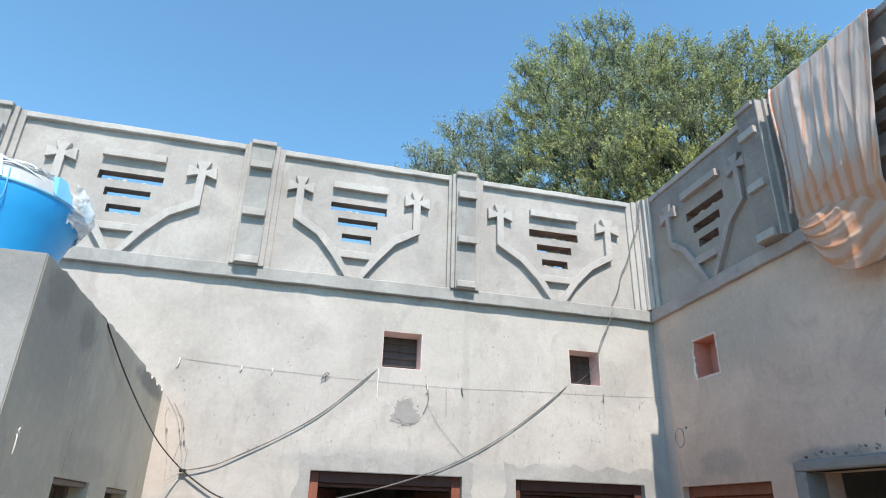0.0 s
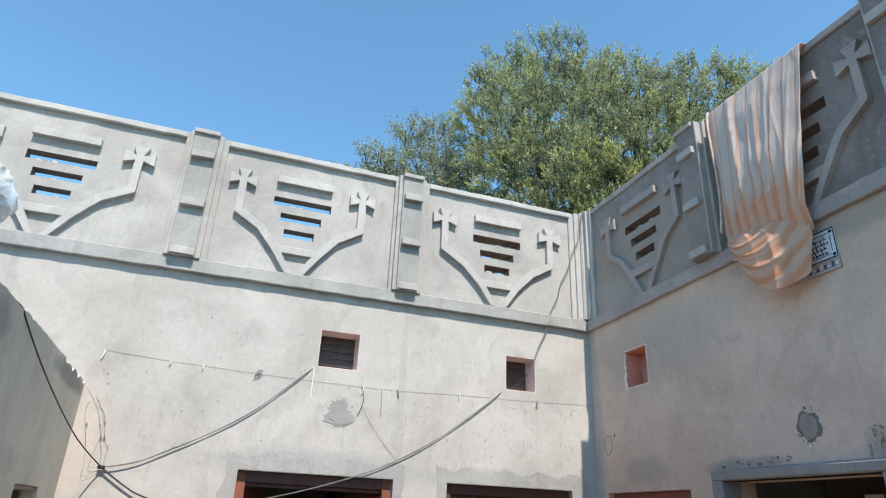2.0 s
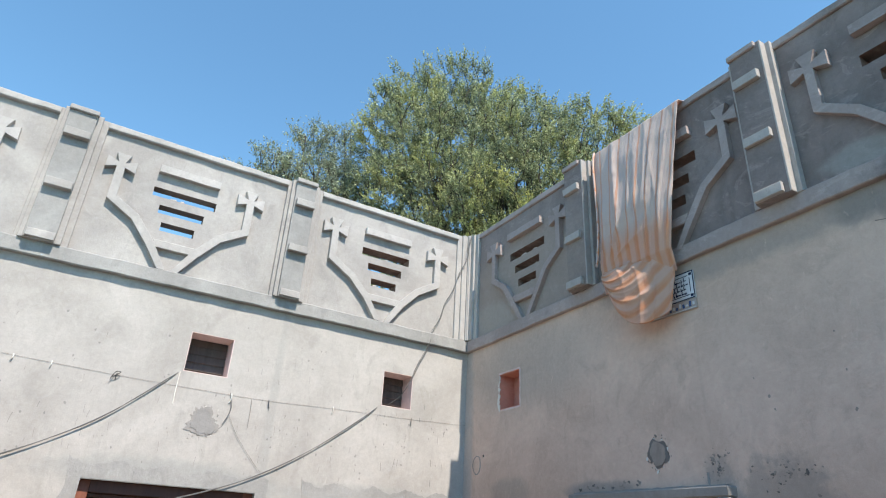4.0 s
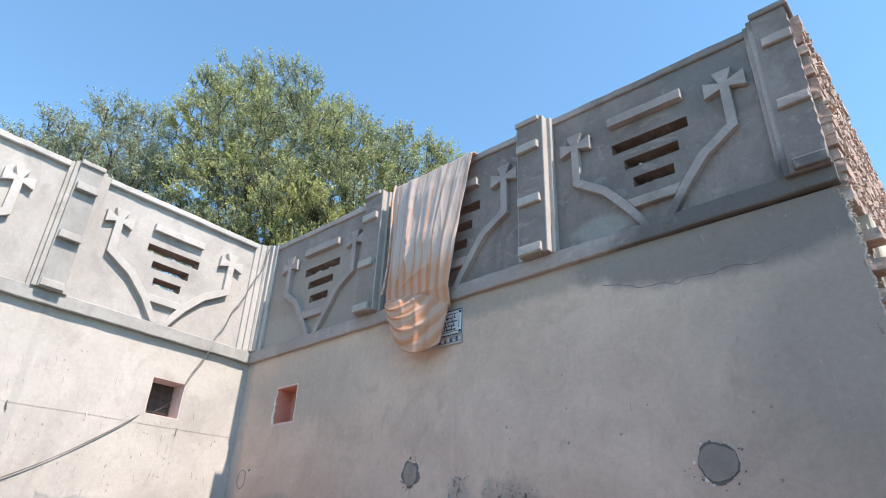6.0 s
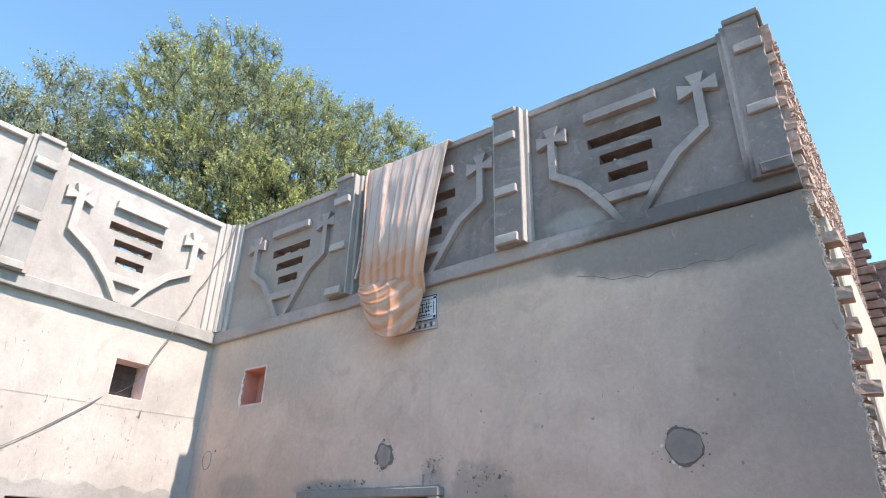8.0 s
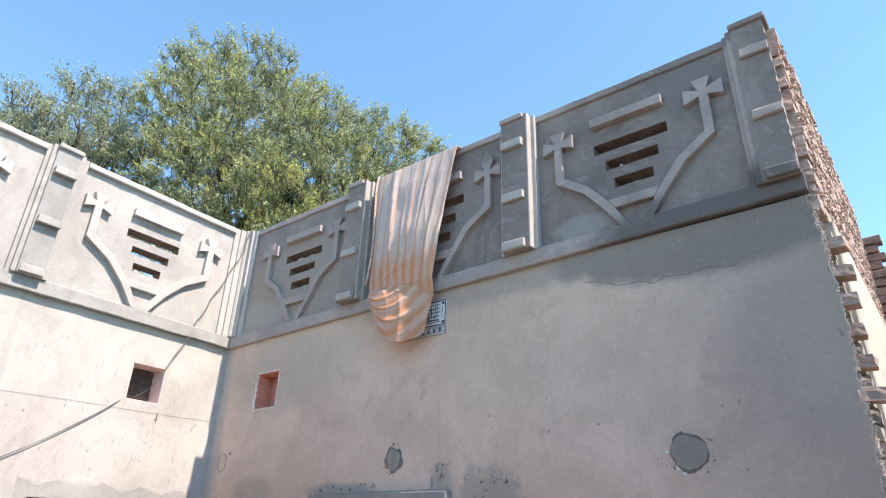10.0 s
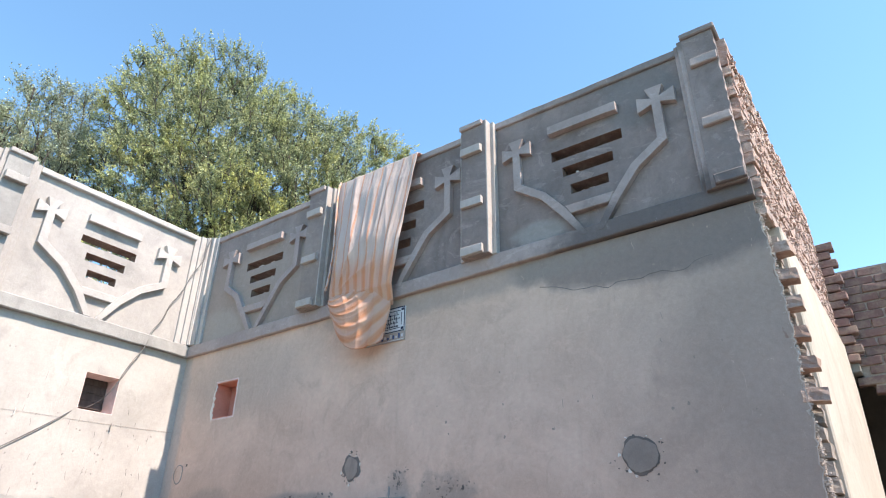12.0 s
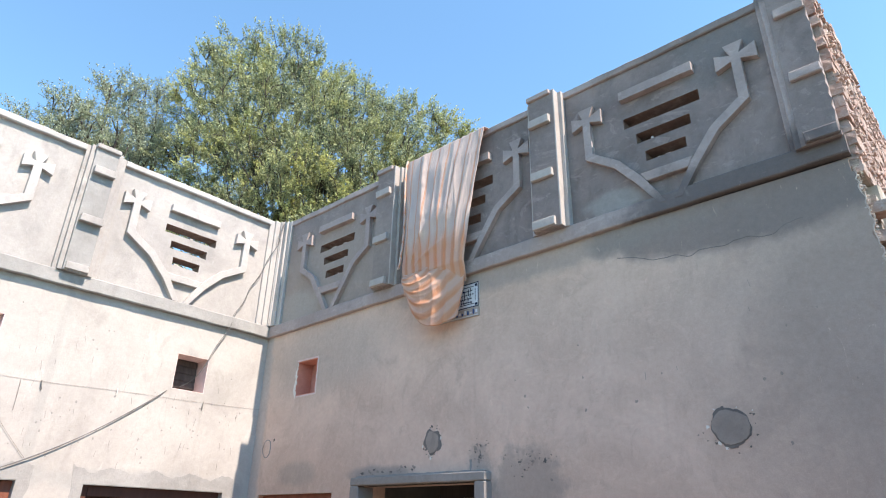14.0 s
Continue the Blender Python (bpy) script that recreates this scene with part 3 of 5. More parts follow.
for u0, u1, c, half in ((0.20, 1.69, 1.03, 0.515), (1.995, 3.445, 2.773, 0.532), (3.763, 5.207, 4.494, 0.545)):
    relief_panel("pierced_parapet", u0, u1, c, half, FACE_B, "shade-darkened cement parapet bay with slots and raised crosses", M_CEMENT_SHADED, M_TRIM_SHADED, 0.20, M_RAW, 0.060, 0.044)
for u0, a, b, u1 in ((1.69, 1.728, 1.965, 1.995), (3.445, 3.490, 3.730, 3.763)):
    deep_pilaster(u0, a, b, u1, FACE_B, "shade-darkened cement pilaster with three raised blocks", 0.0145 * u0 - 0.004)

# the end pilaster, its raw side torn open
t = thing("parapet_pilaster", "grey cement end pilaster with a broken brick edge", "pilaster", FACE_B, "parapet pilasters")
part("outer_step", box(5.207, 5.468, -0.035, 0.115, BAND1 + 0.045, COPE1 + 0.004, 0.005), M_TRIM_SHADED, t)
part("inner_step", box(5.237, 5.469, -0.070, -0.033, BAND1 + 0.045, COPE1 + 0.006, 0.005), M_TRIM_SHADED, t)
part("centre_strip", prism([(5.274, BAND1 + 0.041)] + [(5.472 + random.uniform(-0.008, 0.006), BAND1 + 0.041 + (COPE1 - BAND1 - 0.041) * k / 30) for k in range(31)] + [(5.274, COPE1)], -0.088, -0.0685, 0), M_CEMENT_SHADED, t)
part("cap", box(5.267, 5.493, -0.108, 0.115, COPE1 - 0.015, CAP + 0.015, 0.008), M_TRIM_SHADED, t)
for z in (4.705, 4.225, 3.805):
    part("block", box(5.300, 5.472, -0.118, -0.086, z, z + 0.066, 0.006, jitter=0.004), M_TRIM_SHADED, t)

# the corner post, fluted with steps on both faces
t = thing("corner_post", "stepped grey cement corner post of the parapet", "pilaster")
part("core", box(-0.02, 0.115, -0.02, 0.115, BAND1, COPE1 + 0.02, 0.004), M_CEMENT_TRIM, t)
for i, (a, b, p) in enumerate(((-0.195, -0.145, 0.025), (-0.135, -0.085, 0.045), (-0.075, -0.03, 0.065))):
    part("step", box(a, b + 0.012, -p, 0.115, BAND1, COPE1 + 0.008 + 0.006 * i, 0.005), M_CEMENT_TRIM, t)
    part("step", box(-p - 0.002, 0.113, a - 0.002, b + 0.010, BAND1, COPE1 + 0.006 + 0.006 * i, 0.005), M_CEMENT_TRIM, t)

trim_run("trim", -9.0, 0.115, BAND0 + 0.028, BAND1, 0.055, FACE_A, "projecting grey cement band under the parapet", 0.23, M_PILASTER)
band = trim_run("trim", 0.058, 5.478, BAND0 + 0.034, BAND1 + 0.002, 0.042, FACE_B, "projecting grey cement band under the parapet", 0.228, M_TRIM_SHADED)
for v in band.data.vertices:
    v.co.z += 0.0145 * v.co.x - 0.008
for u0, u1 in ((-8.08, -6.455), (-6.075, -4.202), (-3.826, -2.192), (-1.829, -0.190)):
    trim_run("coping", u0, u1, COPE0, COPE1, 0.042, FACE_A, "grey cement coping along the parapet top")
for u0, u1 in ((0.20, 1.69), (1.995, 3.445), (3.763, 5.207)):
    trim_run("coping", u0, u1, COPE0, COPE1, 0.022, FACE_B, "grey cement coping along the parapet top", 0.20, M_TRIM_SHADED)

# ---- the rooms behind, roofs and back walls ----
# Unseen insides, added to shut out light so that the door openings go dark.
ROOMS = [
    ("roof_slab", (-9.0, 3.0, 0.232, 4.2, 3.45, 3.62), M_ROOF, "roof"),
    ("roof_slab", (0.232, 3.0, -5.30, 0.228, 3.452, 3.622), M_ROOF, "roof"),
    ("wall_back_north", (-9.0, 3.0, 4.0, 4.2, 0, 3.448), M_INSIDE, "wall"),
    ("wall_back_east", (2.86, 3.0, -5.27, 3.99, 0, 3.446), M_INSIDE, "wall"),
    ("wall_room_north", (-1.85, -1.72, 0.234, 3.99, 0, 3.446), M_INSIDE, "wall"),
    ("wall_room_middle", (0.234, 2.85, -1.50, -1.40, 0, 3.446), M_INSIDE, "wall"),
    ("wall_room_corner", (0.10, 0.23, 0.234, 3.99, 0, 3.446), M_INSIDE, "wall"),
    ("wall_room_west", (-9.0, -8.9, 0.234, 3.99, 0, 3.446), M_INSIDE, "wall"),
    ("floor", (-8.9, 2.86, 0.232, 3.99, 0.0, 0.05), M_ROOF, "floor"),
    ("floor_east", (0.232, 2.86, -5.27, 0.228, 0.0, 0.052), M_ROOF, "floor"),
]
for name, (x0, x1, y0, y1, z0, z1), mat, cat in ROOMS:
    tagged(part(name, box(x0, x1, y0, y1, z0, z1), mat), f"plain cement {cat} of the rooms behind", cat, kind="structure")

# ---- unseen walls, added to close the yard and cut the sky's light ----
tagged(part("wall_south", box(-9.0, 3.4, -11.2, -11.0, 0, 3.3), M_SHADE), "plain unseen wall added to close the yard and cut sky light", "wall", kind="structure")
tagged(part("wall_west", box(-9.2, -9.002, -11.0, 4.2, 0, 3.6), M_SHADE), "plain unseen wall added to close the yard and cut sky light", "wall", kind="structure")

# ---- the low wing at the west, with its side windows ----
WX, WY, WZ = -4.50, -2.92, 2.65
WIN = [(1.55, 2.16, 0.95, 1.87), (0.55, 1.15, 0.95, 1.865)]
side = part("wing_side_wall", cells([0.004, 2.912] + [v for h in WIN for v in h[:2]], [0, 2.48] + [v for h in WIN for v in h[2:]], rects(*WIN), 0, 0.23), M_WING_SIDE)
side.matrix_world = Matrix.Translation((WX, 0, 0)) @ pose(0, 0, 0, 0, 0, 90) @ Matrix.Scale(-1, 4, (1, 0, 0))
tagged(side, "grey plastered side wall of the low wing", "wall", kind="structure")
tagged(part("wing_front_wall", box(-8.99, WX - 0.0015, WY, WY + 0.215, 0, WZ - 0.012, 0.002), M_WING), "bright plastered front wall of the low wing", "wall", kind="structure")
tagged(part("wing_roof", box(-8.99, WX - 0.235, WY + 0.22, -0.004, 2.37, 2.53), M_ROOF), "cement roof of the low wing", "roof", kind="structure")
# added unseen behind the side windows to keep them dark
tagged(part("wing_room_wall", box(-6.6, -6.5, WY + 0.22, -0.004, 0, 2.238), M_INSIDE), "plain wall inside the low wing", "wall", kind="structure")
# broken top edge of the side wall
edge = [(-2.912, 2.48)]
n = 50
for k in range(n + 1):
    y = -2.912 + 2.912 * k / n
    z = 2.640 + 0.014 * math.sin(math.pi * k / n) + 0.012 * noise.noise(Vector((k * 0.35, 2, 0))) + random.uniform(-0.007, 0.006) - (0.03 if k > 34 and k % 4 == 1 else 0)
    edge.append((min(y, -0.006), z))
edge.append((-0.006, 2.48))
bm = bmesh.new()
front = [bm.verts.new((WX, y, z)) for y, z in edge]
rear = [bm.verts.new((WX - 0.225, y, z + (random.uniform(-0.03, 0.0) if z > 2.49 else 0))) for y, z in edge]
bm.faces.new(front)
bm.faces.new(rear[::-1])
for k in range(len(edge)):
    q = (k + 1) % len(edge)
    bm.faces.new((front[k], front[q], rear[q], rear[k]))
tagged(part("wing_broken_edge", bm, M_WING_SIDE), "torn plaster edge along the wing's wall top", "wall", kind="structure")


def side_window(y0, y1, z1):
    t = thing("window_1", "small dark window in a chipped wooden frame", "window", kind="structure")
    x = WX - 0.09
    part("window_frame", box(x - 0.05, x, -y1, -y1 + 0.055, 0.95, z1, 0.004), M_FRAME, t)
    part("window_frame", box(x - 0.05, x, -y0 - 0.055, -y0, 0.95, z1, 0.004), M_FRAME, t)
    part("lintel", box(x + 0.01, WX - 0.012, -y1 + 0.002, -y0 - 0.002, z1 - 0.028, z1 - 0.001, 0.004), M_FRAME, t)
    part("mullion", box(x - 0.045, x - 0.01, -(y0 + y1) / 2 - 0.02, -(y0 + y1) / 2 + 0.02, 0.95, z1 - 0.062, 0.004), M_FRAME, t)
    return t


t = thing("plaster_crack", "fine upright crack in the wing's plaster", "crack")
tube("crack", [(WX + 0.0004, -2.07 + 0.012 * noise.noise(Vector((k * 0.4, 5, 0))), 2.56 - 0.035 * k) for k in range(20)], 0.0016, M_DEEP, t, res=3)
side_window(1.55, 2.16, 1.87)
side_window(0.55, 1.15, 1.865)
t = thing("wall_hook", "bent hook with a knot of pale string", "hook", pose(WX, -2.73, 1.985) @ Matrix.Scale(0.6, 4))
tube("loop", [(0.004, 0, 0), (0.02, 0.03, 0.02), (0.02, 0.0, 0.05), (0.02, -0.03, 0.02), (0.02, 0.02, -0.01)], 0.004, M_STRING, t)
tube("tail", [(0.012, 0.0, 0.0), (0.02, -0.01, -0.05), (0.012, 0.004, -0.11)], 0.004, M_STRING, t)


# ---- the water tank on the wing's roof ----
def lathe(profile, n=56, bm=None):
    bm = bm or bmesh.new()
    rings = [[bm.verts.new((r * math.cos(2 * math.pi * k / n), r * math.sin(2 * math.pi * k / n), z)) for k in range(n)] for r, z in profile]
    for a, b in zip(rings, rings[1:]):
        for k in range(n):
            bm.faces.new((a[k], a[(k + 1) % n], b[(k + 1) % n], b[k]))
    bm.faces.new(rings[0][::-1])
    bm.faces.new(rings[-1])
    return bm


t = thing("water_tank", "bright blue plastic water tank wrapped in clear film", "water tank", pose(-5.53, -1.18, 2.53))
R, RIM = 0.50, 1.02
part("body", lathe([(R - 0.20, 0), (R - 0.19, 0.03), (R - 0.165, 0.30), (R - 0.110, 0.61), (R - 0.035, 0.85), (R - 0.003, 0.97), (R, 1.005), (R - 0.006, RIM)]), M_TANK, t, smooth=True)
part("lip", lathe([(R - 0.01, RIM - 0.022), (R + 0.007, RIM - 0.018), (R + 0.009, RIM - 0.004), (R - 0.01, RIM + 0.003)]), M_TANK_PALE, t, "pale blue moulded lip", smooth=True)
shoulder = part("shoulder", lathe([(R - 0.01, RIM - 0.002), (R - 0.03, RIM + 0.04), (R - 0.075, RIM + 0.13), (R - 0.11, RIM + 0.16), (R - 0.30, RIM + 0.18)]), M_TANK_LID, t, "grey white domed lid")
for k in range(7):
    bm = bmesh.new()
    w, r0, r1 = 0.075, R + 0.010, R - 0.045
    pts = [(r0, -w, RIM - 0.006), (r0, w, RIM - 0.006), (r1, w * 0.45, RIM + 0.155), (r1, -w * 0.45, RIM + 0.155), (r1 - 0.12, -w * 0.45, RIM + 0.165), (r1 - 0.12, w * 0.45, RIM + 0.165)]
    vs = [bm.verts.new(p) for p in pts]
    for f in ((0, 1, 2, 3), (3, 2, 5, 4), (0, 3, 4), (1, 5, 2), (0, 4, 5, 1)):
        bm.faces.new([vs[i] for i in f])
    rib = part("rib", bm, M_TANK_PALE, shoulder, "pale blue moulded rib")
    rib.matrix_basis = pose(0, 0, 0, 0, 0, 335 + 360 * k / 7)


def crumple(name, u0, u1, r0, z0, z1, parent, seed, bulge, amount):
    """A crumpled sheet of film that lies round the tank between two angles and heights."""
    bm = bmesh.new()
    nu, nz = 34, 22
    grid = []
    for i in range(nu + 1):
        row = []
        for j in range(nz + 1):
            f, g = i / nu, j / nz
            a = radians(u0 + (u1 - u0) * f)
            q = Vector((f * 7 + seed, g * 6, seed))
            d = (noise.noise(q) * 0.03 + abs(noise.noise(q * 2.3)) * 0.03) * amount + bulge * math.sin(math.pi * f) * math.sin(math.pi * g)
            r = r0 + 0.012 + abs(d)
            z = z0 + (z1 - z0) * g + noise.noise(q * 1.5 + Vector((9, 2, 1))) * 0.05 * amount
            row.append(bm.verts.new((r * math.cos(a), r * math.sin(a), z)))
        grid.append(row)
    for i in range(nu):
        for j in range(nz):
            bm.faces.new((grid[i][j], grid[i + 1][j], grid[i + 1][j + 1], grid[i][j + 1]))
    return part(name, bm, M_WRAP, parent, "crumpled clear plastic film", smooth=True)


crumple("film", -16, 42, R - 0.02, RIM - 0.12, RIM + 0.16, t, 3.0, 0.07, 0.65)
crumple("film", 286, 328, R - 0.085, RIM + 0.135, RIM + 0.155, t, 8.0, 0.008, 0.35)


def round_tank(angle, r, z):
    return (r * math.cos(radians(angle)), r * math.sin(radians(angle)), z)


for k in range(5):
    tube("cord", [round_tank(287 + 42 * f, R - 0.055 - 0.012 * k, RIM + 0.115 + 0.014 * k + 0.018 * math.sin(5 * f + 1.3 * k) - 0.03 * f) for f in np.linspace(0, 1, 11)], 0.006, M_STRING, t)
tube("cord", [round_tank(a, R + d, RIM + h) for a, d, h in ((295, -0.05, 0.09), (295, 0.010, 0.01), (296, 0.006, -0.06), (296, -0.002, -0.12), (294, -0.014, -0.16), (294.5, -0.037, -0.22), (298, -0.072, -0.31), (301, -0.090, -0.38), (302, -0.102, -0.44))], 0.0042, M_TANK_PALE, t, "pale blue cord hanging down")


# ---- doors ----
def timber_door(u0, u1, ztop, m, mat, frame_mat, label, ajar):
    """A wooden door frame with its transom and two leaves, seen from the yard."""
    t = thing("door_1", label, "door", m, kind="structure")
    w = 0.075
    part("jamb", box(u0, u0 + w, 0.06, 0.16, 0, ztop, 0.004), frame_mat, t)
    part("jamb", box(u1 - w, u1, 0.06, 0.16, 0, ztop, 0.004), frame_mat, t)
    part("head", box(u0 + w, u1 - w, 0.058, 0.16, ztop - 0.085, ztop, 0.004), mat, t)
    part("stop", box(u0 + w, u1 - w, 0.10, 0.14, ztop - 0.115, ztop - 0.087, 0.003), mat, t)
    mid = (u0 + u1) / 2
    for a, b, s in ((u0 + w, mid - 0.004, 1), (mid + 0.004, u1 - w, -1)):
        leaf = part("leaf", box(0, (b - a) , 0, 0.04, 0.02, ztop - 0.12, 0.003), mat, t)
        hinge = a if s == 1 else b
        turn = ajar * s
        leaf.matrix_basis = pose(hinge, 0.11, 0, 0, 0, turn) @ (Matrix.Identity(4) if s == 1 else pose(-(b - a), 0, 0))
        for z in (0.2, 1.15):
            part("leaf_panel", box(0.09, (b - a) - 0.09, -0.012, 0.001, z, z + 0.72, 0.006), mat, leaf)
    return t


timber_door(-3.275, -2.002, 2.08, FACE_A, M_DOOR, M_DOOR_RED, "dark brown double door standing open inwards", 68)
timber_door(-1.528, -0.27, 2.08, FACE_A, M_DOOR, M_DOOR, "dark brown double door with wooden frame", 8)
timber_door(0.185, 1.288, 2.07, FACE_B, M_DOOR_RED, M_DOOR_RED, "red brown wooden door in the shaded wall", 4)

# plastered surround of the open doorway in the shaded wall
t = thing("door_surround", "raised cement surround round the open doorway", "door surround", FACE_B)
part("side", box(1.600, 1.703, -0.075, 0.10, 0, 2.108, 0.008), M_DOOR_CEMENT, t)
part("side", box(2.895, 2.992, -0.075, 0.10, 0, 2.108, 0.008), M_DOOR_CEMENT, t)
part("head", box(1.600, 2.992, -0.075, 0.10, 2.11, 2.172, 0.008), M_DOOR_CEMENT, t)
part("ledge", prism(ragged([(1.64, 2.173), (2.96, 2.173), (2.96, 2.184), (1.64, 2.184)], 0.004, 0.04), -0.045, -0.004, 0), M_FRESH_SKIM, t, "mortar crumbs on the ledge")

# things on the shelf inside the doorway
t = thing("wall_shelf", "plain wooden shelf just inside the doorway", "shelf", pose(0.75, 0, 0))
part("board", box(-0.14, 0.14, -2.80, -1.74, 1.78, 1.805, 0.003), M_FRAME, t)
for y in (-2.6, -1.95):
    part("bracket", box(-0.12, 0.12, y - 0.012, y + 0.012, 1.64, 1.779, 0.003), M_IRON, t)
part("backboard", box(0.141, 0.165, -2.82, -1.72, 0.05, 2.4, 0.003), M_LOUVRE, t)
t = thing("clay_pot", "round red clay pot on the shelf", "pot", pose(0.74, -2.06, 1.805))
part("bowl", lathe([(0.05, 0), (0.085, 0.04), (0.095, 0.085), (0.07, 0.135), (0.045, 0.15), (0.055, 0.17)], 28), M_CLAY, t, smooth=True)
t = thing("printed_box", "white printed carton on the shelf", "carton", pose(0.72, -2.24, 1.805, 0, 0, 12))
carton = part("carton", box(-0.05, 0.05, -0.06, 0.06, 0, 0.24, 0.003), M_PAPER, t)
part("print", box(-0.052, -0.0495, -0.045, 0.045, 0.03, 0.12), M_PRINT, carton, "blue printed field")
part("print", box(-0.052, -0.0495, -0.05, 0.03, 0.17, 0.20), M_INK, carton, "dark printed bar")


# ---- ventilators ----
def ventilator(u0, u1, z0, z1, m, lining, label, louvred):
    t = thing("ventilator", label, "ventilator", m, "ventilators")
    d = 0.006
    part("lining", box(u0, u0 + d, 0.001, 0.226, z0, z1), lining, t)
    part("lining", box(u1 - d, u1, 0.001, 0.226, z0, z1), lining, t)
    part("lining", box(u0 + d, u1 - d, 0.001, 0.226, z1 - d, z1), lining, t)
    part("sill", box(u0 + d, u1 - d, 0.001, 0.226, z0, z0 + d), lining, t)
    if louvred:
        part("back_frame", box(u0 + d, u1 - d, 0.222, 0.234, z0 + d, z1 - d), M_LOUVRE, t, "dark wooden backing")
        n = 5
        for k in range(n):
            z = z0 + 0.03 + (z1 - z0 - 0.06) * k / (n - 1)
            sl = part("slat", box(u0 + d + 0.004, u1 - d - 0.004, -0.042, 0.042, -0.006, 0.006, 0.001), M_LOUVRE, t)
            sl.matrix_basis = pose(0, 0.204, z, 77)
    else:
        part("back_wall", box(u0 + d, u1 - d, 0.17, 0.19, z0 + d, z1 - d), lining, t)
    return t


ventilator(*VENT_A[0], FACE_A, M_PINK, "square ventilator with pink lining and dark louvres", True)
ventilator(*VENT_A[1], FACE_A, M_PINK, "square ventilator with pink lining and dark louvres", True)
ventilator(*VENT_B[0], FACE_B, M_TERRA, "blind square recess washed terracotta red", False)
chips = part("chipped_edge", prism(ragged([(0.577, 2.95), (0.609, 2.95), (0.602, 3.10), (0.609, 3.28), (0.592, 3.29)], 0.014, 0.02), -0.005, 0, 0), M_CHIP)
chips.matrix_world = FACE_B
tagged(chips, "chipped white plaster beside the recess", "plaster chip")
rim = thing("painted_rim", "thin worn terracotta rim round the recess", "paint edge", FACE_B)
for a, b, c, d in ((0.590, 0.918, 3.296, 3.309), (0.909, 0.921, 2.950, 3.295), (0.600, 0.918, 2.944, 2.956)):
    part("edge", prism(ragged([(a, c), (b, c), (b, d), (a, d)], 0.0035, 0.02), -0.003, 0, 0), M_PINK, rim)


# ---- patches, chips and skims on the plaster ----
def patch(name, outline, proud, mat, m, label, category="plaster patch"):
    ob = part(name, prism(outline, -proud, 0, 0), mat)
    ob.matrix_world = m
    return tagged(ob, label, category)


def chipped_hole(cu, cz, ru, rz, m, label, mats, rim=0.25, spots=9, rough=0.10):
    """A patched hole: fresh cement within a broken dark rim, with chips round it."""
    t = thing("cement_patch", label, "plaster patch", m)
    out = oval(cu, cz, ru, rz, 48, rough)
    ph = random.uniform(0, 6)
    swell = [1 + rim * (0.55 + 0.3 * math.sin(2 * a + ph) + 0.25 * math.sin(5 * a + 2 * ph) + random.uniform(-0.12, 0.12)) for a in (2 * math.pi * k / len(out) for k in range(len(out)))]
    rimmed = [(cu + (u - cu) * f, cz + (z - cz) * f) for (u, z), f in zip(out, swell)]
    edge = part("broken_rim", prism(rimmed, -0.0035, 0, 0), mats[1], t, "broken rim")
    part("filling", prism(out, -0.007, -0.0036, 0), mats[0], t)
    for _ in range(spots):
        a, d = random.uniform(0, 6.28), random.triangular(1.1, 1.75, 1.2)
        r = random.triangular(0.002, 0.011, 0.003)
        part("chip", prism(oval(cu + ru * d * math.cos(a), cz + rz * d * math.sin(a), r, r * random.uniform(0.5, 1.3), 9, 0.4), -0.003, 0, 0), mats[1] if random.random() < 0.75 else M_CHIP, edge)
    return t


chipped_hole(-2.521, 2.575, 0.085, 0.098, FACE_A, "jagged grey cement patch on the sunlit wall", (M_FRESH, M_FRESH_SKIM), 0.5, 22, 0.26)
chipped_hole(2.436, 2.405, 0.064, 0.078, FACE_B, "round grey cement patch with a chipped rim", (M_FILL, M_DEEP), 0.42, 46)
chipped_hole(4.618, 2.335, 0.098, 0.090, FACE_B, "large round dark cement patch with broken rim", (M_FILL, M_DEEP), 0.20, 22, 0.07)
t = thing("ring_crack", "oval ring of cracked plaster", "crack", FACE_B)
ring = oval(0.235, 2.49, 0.062, 0.085, 30, 0.06)
tube("crack", [(u, -0.001, z) for u, z in ring + ring[:2]], 0.0045, M_FRESH, t)
part("filled_disc", prism(oval(0.235, 2.49, 0.056, 0.078, 24, 0.05), -0.003, 0, 0), M_SHADE, t)
part("nail_hole", prism(oval(0.345, 2.565, 0.010, 0.014, 8, 0.3), -0.003, 0, 0), M_IRON, t)
# chips and damp marks beside the doorway
t = thing("damp_chips", "scatter of chipped damp plaster above the doorway", "plaster chips", FACE_B)
for k in range(90):
    u, z = (random.gauss(2.88, 0.045), random.gauss(2.285, 0.045)) if k < 45 else (random.gauss(3.30, 0.13), random.gauss(2.22, 0.045))
    if u < 3.01 and z < 2.185:
        continue
    r = random.triangular(0.002, 0.014, 0.003)
    part("chip", prism(oval(u, z, r, r * random.uniform(0.4, 1.2), 9, 0.45), -random.uniform(0.002, 0.0035), 0, 0), random.choice((M_DEEP, M_FILL, M_FILL)), t)
for _ in range(22):
    u, z, r = random.uniform(1.60, 2.3), random.uniform(2.185, 2.24), random.uniform(0.004, 0.015)
    part("chip", prism(oval(u, z, r, r * 0.7, 8, 0.45), -0.003, 0, 0), random.choice((M_DEEP, M_FILL)), t)
part("run", prism(ragged([(2.803, 2.185), (2.815, 2.185), (2.818, 2.26), (2.798, 2.26)], 0.003, 0.02), -0.003, 0, 0), M_FRESH, t)
# crack along the lower edge of the newer cement
t = thing("plaster_crack", "long wavy hairline crack in the shaded plaster", "crack", FACE_B)
